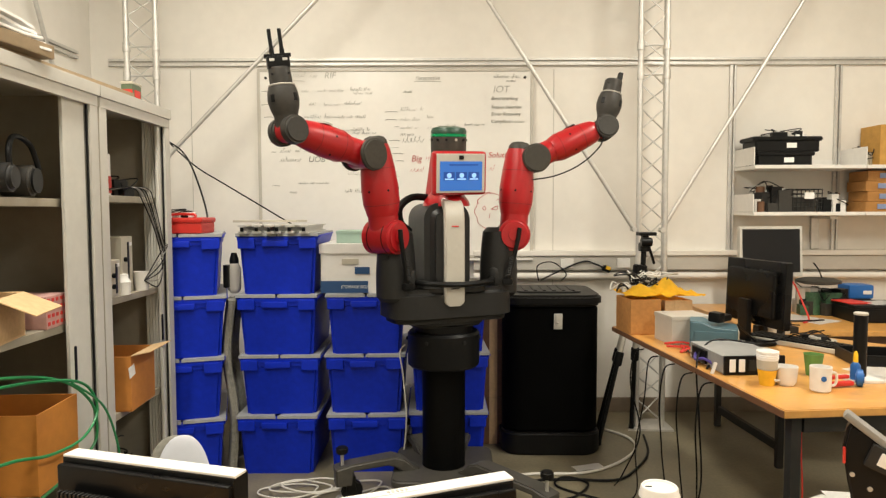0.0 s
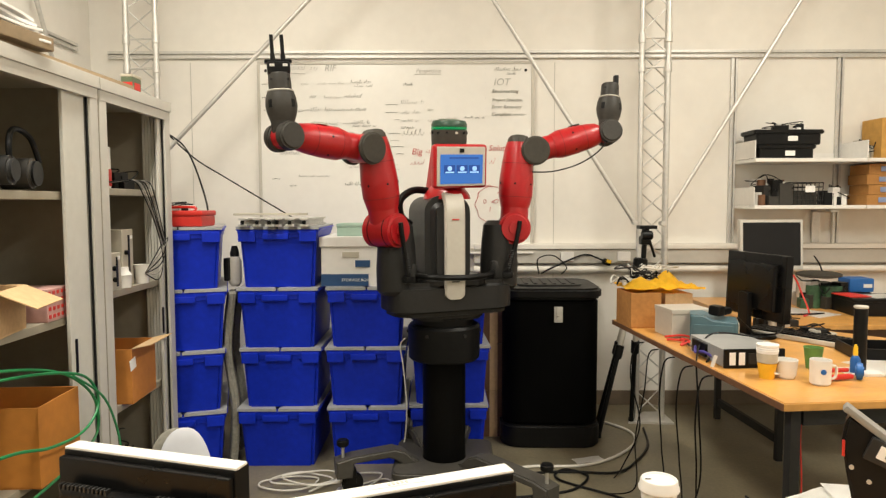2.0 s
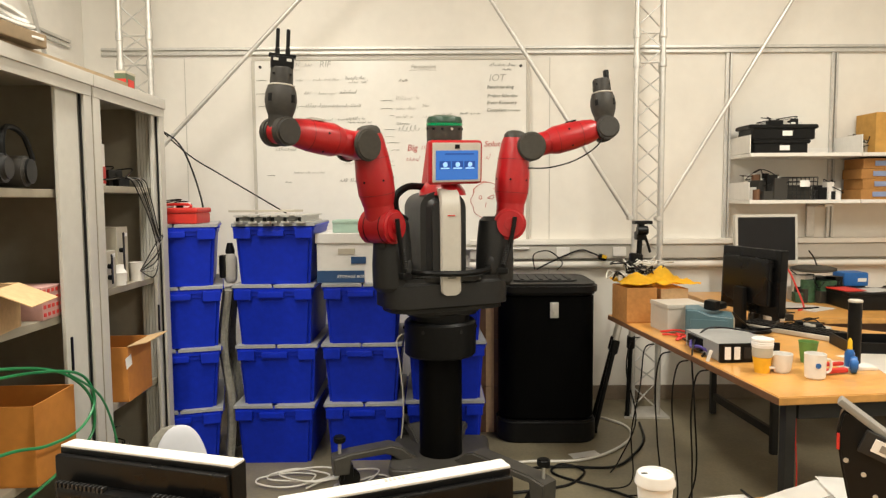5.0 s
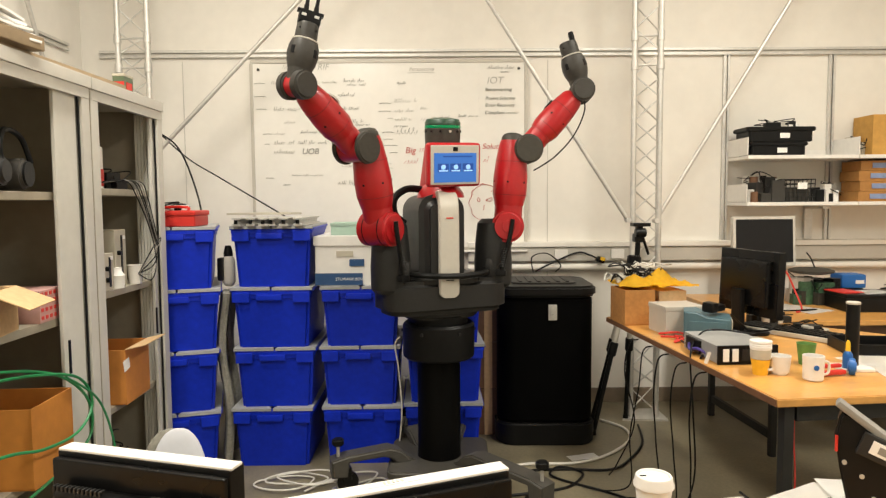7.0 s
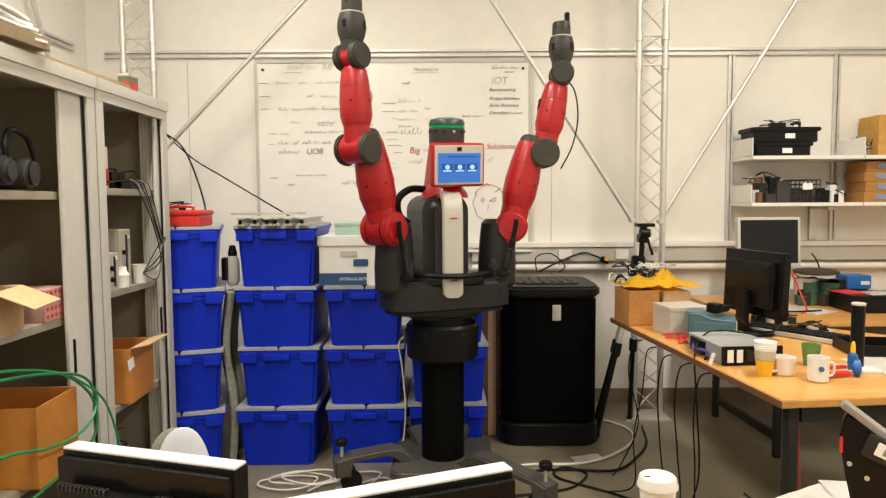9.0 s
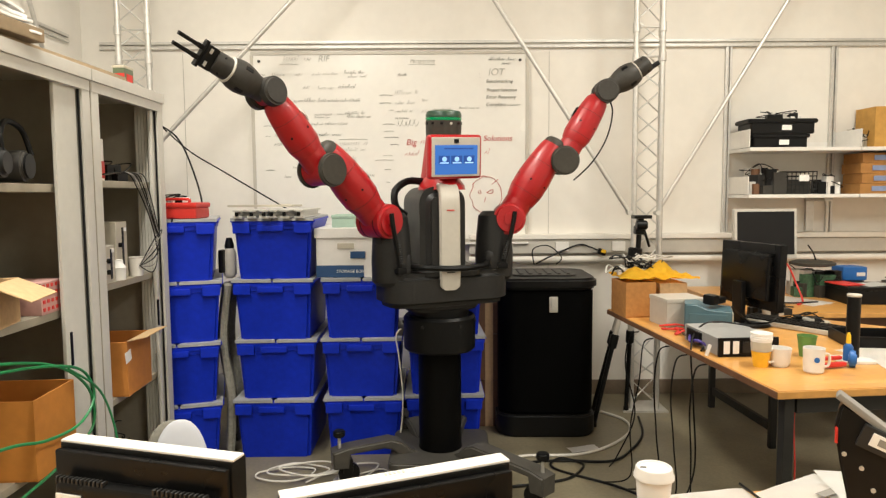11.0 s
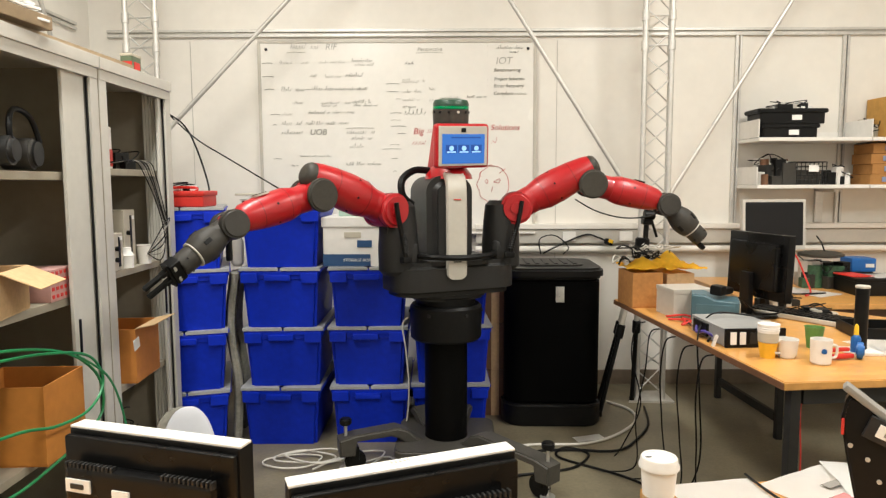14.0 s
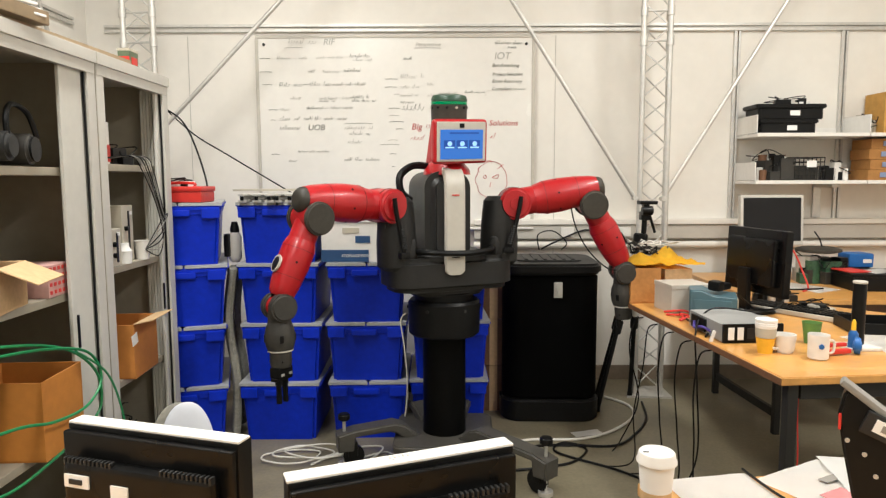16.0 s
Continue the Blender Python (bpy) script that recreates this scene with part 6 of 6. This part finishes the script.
# ---- desks in front ----
DH = 0.70
def desk(x0, x1, y0, y1, label, m=None):
    t = thing("desk", (m or Matrix.Identity(4)) @ pose(x0, y0, 0), label, "desk", "front desks")
    w, d = x1 - x0, y1 - y0
    part("desktop", shape((add_box, ((w, d, 0.026), (w / 2, d / 2, DH - 0.013), 0.003), {})), M_WOOD, t)
    for x in (0.04, w - 0.04):
        for y in (0.04, d - 0.04):
            part("leg", shape((add_box, ((0.04, 0.04, DH - 0.028), (x, y, (DH - 0.028) / 2), 0.004), {})), M_DKGREY, t)


desk(-1.0, 0.30, 0.42, 1.19, "beech desk carrying two flat monitors")
desk(0, 0.95, -0.95, 0, "beech desk with papers and a coffee cup", pose(0.402, 1.345, 0, 0, 0, 7))


def back_monitor(p, q, z_top, h, label):
    """A monitor seen from behind: p and q are the ends of its upper rear edge."""
    p, q = Vector((*p, 0)), Vector((*q, 0))
    w = (q - p).length
    yaw = 180 + math.degrees(math.atan2(q.y - p.y, q.x - p.x))
    c = thing("monitor", pose((p.x + q.x) / 2, (p.y + q.y) / 2, DH, 0, 0, yaw), label, "monitor", "flat monitors")
    z0 = z_top - DH - h
    bez = part("bezel", shape((add_box, ((w, 0.040, h), (0, -0.012, z0 + h / 2), 0.003), {})), M_BLACK, c, "black front bezel")
    part("top_strip", shape((add_box, ((w + 0.002, 0.032, 0.005), (0, -0.010, z0 + h + 0.0015), 0.002), {})), M_WHITE, c, "white strip along the top edge")
    part("screen", shape((add_box, ((w - 0.03, 0.003, h - 0.035), (0, -0.034, z0 + h / 2), 0.0), {})), M_SCREEN, bez, "dark screen")
    sh = part("rear_shell", shape((add_box, ((w - 0.004, 0.014, h - 0.008), (0, 0.0155, z0 + h / 2 - 0.004), 0.004), {})), M_GLOSSBLACK, c, "black rear shell")
    part("rear_bulge", shape((add_box, ((w * 0.86, 0.030, h * 0.72), (0, 0.034, z0 + h * 0.40), 0.012), {})), M_GLOSSBLACK, c, "raised black rear housing")
    for s in (-1, 1):
        for k in range(12):
            part("vent_rib", shape((add_box, ((0.0045, 0.012, 0.013), (s * w * 0.42 - s * k * 0.0085, 0.0405, z0 + h * 0.757), 0.0015, Matrix.Identity(4)), {})), M_DKGREY, sh)
    part("foot", shape((add_prism, (round_rect(0.2, 0.14, 0.04), 0, 0.012), {"bevel": 0.004})), M_BLACK, c)
    part("neck", shape((add_box, ((0.06, 0.03, z0 + 0.05), (0, 0.03, (z0 + 0.05) / 2 + 0.008), 0.004), {})), M_BLACK, c)
    return c, z0, w, sh


ML, z0, w, shl = back_monitor((-0.655, 1.150), (-0.328, 1.050), 0.908, 0.205, "black-backed flat monitor with a white bezel and stickers")
for x, z, ww, hh in ((0.115, 0.125, 0.050, 0.022), (0.028, 0.112, 0.034, 0.03)):
    part("sticker", shape((add_box, ((ww, 0.003, hh), (x, 0.0505, z0 + z)), {})), M_PAPER, shl, "white sticker")
part("sticker_bar", shape((add_box, ((0.026, 0.003, 0.008), (0.115, 0.0530, z0 + 0.125)), {})), M_DKGREY, shl, "grey bar on a sticker")
MR, z0r, wr, shr = back_monitor((-0.222, 0.912), (0.108, 1.045), 0.906, 0.205, "black-backed flat monitor with a label on its white edge")
part("edge_label", shape((add_box, ((0.09, 0.012, 0.002), (0.01, -0.012, z0r + 0.2095)), {})), M_PAPER, shr, "pale label on the top edge")
part("edge_print", shape(*[(add_box, ((0.004, 0.007, 0.0022), (0.022 - 0.007 * k, -0.012, z0r + 0.2108)), {}) for k in range(5)]), M_STEEL_GREY, shr, "small grey print bar")

cc = thing("takeaway_cup", pose(0.408, 1.245, DH) @ Matrix.Diagonal((0.96, 0.96, 1.0, 1)), "white takeaway coffee cup with a lid and brown sleeve", "cup")
part("body", shape((add_lathe, ([(0.026, 0), (0.028, 0.004), (0.0355, 0.094)], 32), {})), M_PAPER, cc)
part("sleeve", shape((add_lathe, ([(0.0285, 0.006), (0.0318, 0.036), (0.0305, 0.036), (0.0275, 0.006)], 32), {})), M_CARDPALE, cc, "brown card sleeve")
part("lid", shape((add_lathe, ([(0.0365, 0.088), (0.0395, 0.090), (0.0395, 0.095), (0.0375, 0.098), (0.036, 0.108), (0.034, 0.1105), (0.031, 0.1105), (0.029, 0.107), (0.0005, 0.1065)], 36), {})), M_WHITE, cc, "white plastic lid")
part("sip_hole", shape((add_box, ((0.012, 0.004, 0.001), (-0.02, 0.005, 0.1075), 0.0), {})), M_DKGREY, cc)
sheet(pose(0.565, 1.265, DH, 0, 0, 9), 0.19, 0.21, "white sheet of paper on the front desk")
pen = lead("black_pen", [(0.642, 1.395, DH + 0.008), (0.655, 1.30, DH + 0.008), (0.675, 1.22, DH + 0.008)], 0.0028, M_BLACK, "thin black cable across the papers")
s2 = sheet(pose(0.80, 1.30, DH, 0, 0, 28), 0.21, 0.24, "printed paper with grey and pink pictures")
part("pink_print", shape((add_box, ((0.07, 0.05, 0.001), (-0.03, -0.02, 0.0078)), {})), mat("pink_print", (0.50, 0.20, 0.20), 0.7), s2, "pink printed patch")
part("grey_print", shape((add_box, ((0.06, 0.02, 0.001), (0.03, 0.04, 0.0078)), {}), (add_box, ((0.02, 0.08, 0.001), (0.06, -0.03, 0.0078)), {})), M_STEEL_DARK, s2, "grey printed patches")
sheet(pose(0.90, 1.36, DH + 0.006, 0, 0, -10), 0.16, 0.18, "white sheet of paper on the front desk")
# machine at the desk's end
pm = thing("black_machine", pose(0.675, 1.12, DH, 0, 0, -31), "black angular machine with a grey top edge and a label", "machine")
part("body", shape((add_prism, ([(0.045, 0.0), (0.42, 0.0), (0.42, 0.05), (0.085, 0.235), (0.012, 0.272), (0.006, 0.262), (0.0, 0.226), (0.009, 0.170)], -0.035, 0.0), {"bevel": 0.005, "m": Matrix.Rotation(radians(90), 4, "X")})), M_BLACK, pm)
slope = Matrix.Translation((0.012, 0, 0.281)) @ Matrix.Rotation(radians(36), 4, "Y")
part("top_edge", shape((add_box, ((0.40, 0.032, 0.012), (0.19, 0.012, -0.002), 0.004, slope), {})), M_STEEL_DARK, pm, "grey top edge")
flat = Matrix.Translation((0.075, 0, 0.212)) @ Matrix.Rotation(radians(20), 4, "Y")
tray = part("label_panel", shape((add_box, ((0.12, 0.012, 0.040), (0.02, -0.006, 0.0), 0.003, flat), {})), M_DKGREY, pm, "raised charcoal panel")
part("label", shape((add_box, ((0.036, 0.003, 0.022), (-0.006, -0.0135, 0.002), 0.0, flat), {})), M_PAPER, tray, "white label")
part("label_print", shape((add_box, ((0.014, 0.003, 0.012), (-0.006, -0.0147, 0.002), 0.0, flat), {})), M_STEEL_DARK, tray, "grey block on the label")
part("red_mark", shape((add_box, ((0.005, 0.008, 0.028), (0.0035, 0.002, 0.215), 0.002), {})), M_REDPLAIN, pm, "small red mark")
for x, z in ((0.016, 0.185), (0.042, 0.165), (0.060, 0.13)):
    part("screw_head", shape((add_cyl, ((x, 0.002, z), (x, -0.003, z), 0.004), {"seg": 8})), M_STRIP, pm, "pale screw head")
def motions():
    """Both arms follow their joint angles."""
    # seconds; shoulder lift, elbow, wrist of the gripper arm
    gripper_arm = [
        (0, -81.2, 69.1, -71.2),
        (1.5, -79.8, 74.4, -79.5),
        (3.5, -78.7, 74.6, -88.1),
        (4.6, -78.7, 74.6, -88.1),
        (6.5, -76.9, 47.9, -68.8),
        (7, -78.1, 40.9, -64.3),
        (7.5, -77.9, 30.6, -51.4),
        (8, -77.1, 17.8, -40.9),
        (8.5, -77.6, 4.3, -30.5),
        (9, -76.0, -11.0, -4.6),
        (9.2, -70.0, -15.0, -5.0),
        (11.5, -40.1, 0.6, 32.7),
        (12, -34.9, 16.1, 32.1),
        (12.5, -30.2, 29.6, 33.4),
        (13, -24.8, 34.3, 26.3),
        (13.5, -21.6, 36.0, 18.4),
        (14, -21.6, 36.4, 19.8),
        (14.5, -19.0, 51.1, 26.8),
        (15, -13.4, 60.6, 36.3),
        (15.5, -8.3, 68.4, 35.5),
        (16, -4.7, 69.1, 24.8),
    ]
    # the same of the other arm
    other_arm = [
        (0, -85.7, 61.3, -53.0),
        (1.5, -86.8, 70.2, -66.2),
        (3.5, -86.2, 73.8, -80.2),
        (4.6, -86.2, 73.8, -80.2),
        (6.5, -85.6, 45.9, -65.1),
        (7, -86.5, 38.8, -58.5),
        (7.5, -84.4, 23.5, -50.2),
        (8, -84.2, 11.5, -36.0),
        (8.5, -84.6, 0.6, -19.6),
        (9, -76.9, -2.2, -11.1),
        (9.2, -63.0, -8.0, -3.0),
        (11.5, -55.4, 1.3, 31.9),
        (12, -47.0, 19.5, 36.5),
        (12.5, -43.3, 32.6, 42.3),
        (13, -37.1, 39.3, 40.1),
        (13.5, -30.2, 40.9, 31.7),
        (14, -28.4, 42.4, 29.3),
        (14.5, -24.2, 53.1, 42.1),
        (15, -19.2, 67.3, 34.3),
        (15.5, -14.0, 72.2, 32.2),
        (16, -10.2, 71.4, 25.0),
    ]
    # seconds; shoulder turn, upper arm roll, forearm roll of each arm
    rolls = [
        (0, -15.6, -7.2, 4.4, 20.8, 6.5, -7.9),
        (3.5, -14.8, -9.4, 2.8, 19.6, 6.6, -6.9),
        (7, -13.3, -5.4, -3.8, 17.3, 5.6, -4.8),
        (9, -15.2, 0.1, -1.3, 16.8, 4.0, -3.0),
        (11.5, -23.6, 2.5, 6.3, 21.1, 3.1, -3.4),
        (13, -24.3, 2.3, 6.8, 19.5, 2.2, -3.5),
        (14.5, -26.4, 0.9, 7.6, 21.3, 2.7, -1.8),
        (16, -26.3, 0.1, 7.5, 23.5, 4.6, -1.0),
    ]

    def curve(rows, k, t):
        ts = [r[0] for r in rows]
        vs = [r[k] for r in rows]
        if t <= ts[0]:
            return vs[0]
        if t >= ts[-1]:
            return vs[-1]
        i = max(j for j in range(len(ts) - 1) if ts[j] <= t)
        h = ts[i + 1] - ts[i]

        def slope(j):
            if j == 0 or j == len(ts) - 1:
                return 0.0
            a, b = (vs[j] - vs[j - 1]) / (ts[j] - ts[j - 1]), (vs[j + 1] - vs[j]) / (ts[j + 1] - ts[j])
            return 0.0 if a * b <= 0 else 2 * a * b / (a + b)

        u = (t - ts[i]) / h
        return ((1 + 2 * u) * (1 - u) ** 2 * vs[i] + u * (1 - u) ** 2 * h * slope(i) + u * u * (3 - 2 * u) * vs[i + 1] + u * u * (u - 1) * h * slope(i + 1))

    for side, links, joints, b in ((-1, ARM_R, gripper_arm, 1), (1, ARM_L, other_arm, 4)):
        keys = [[] for _ in links]
        for step in range(65):
            t = step * 0.25
            s1, e1, w1 = (curve(joints, 1 + k, t) for k in range(3))
            s0, e0, w0 = (curve(rolls, b + k, t) for k in range(3))
            for k, m in enumerate(arm_poses(side, (s0, s1, e0, e1, w0, w1, W2[side]))):
                keys[k].append((t, m))
        for link, rows in zip(links, keys):
            walk(link, rows)


W2 = {-1: 150, 1: 0}
motions()
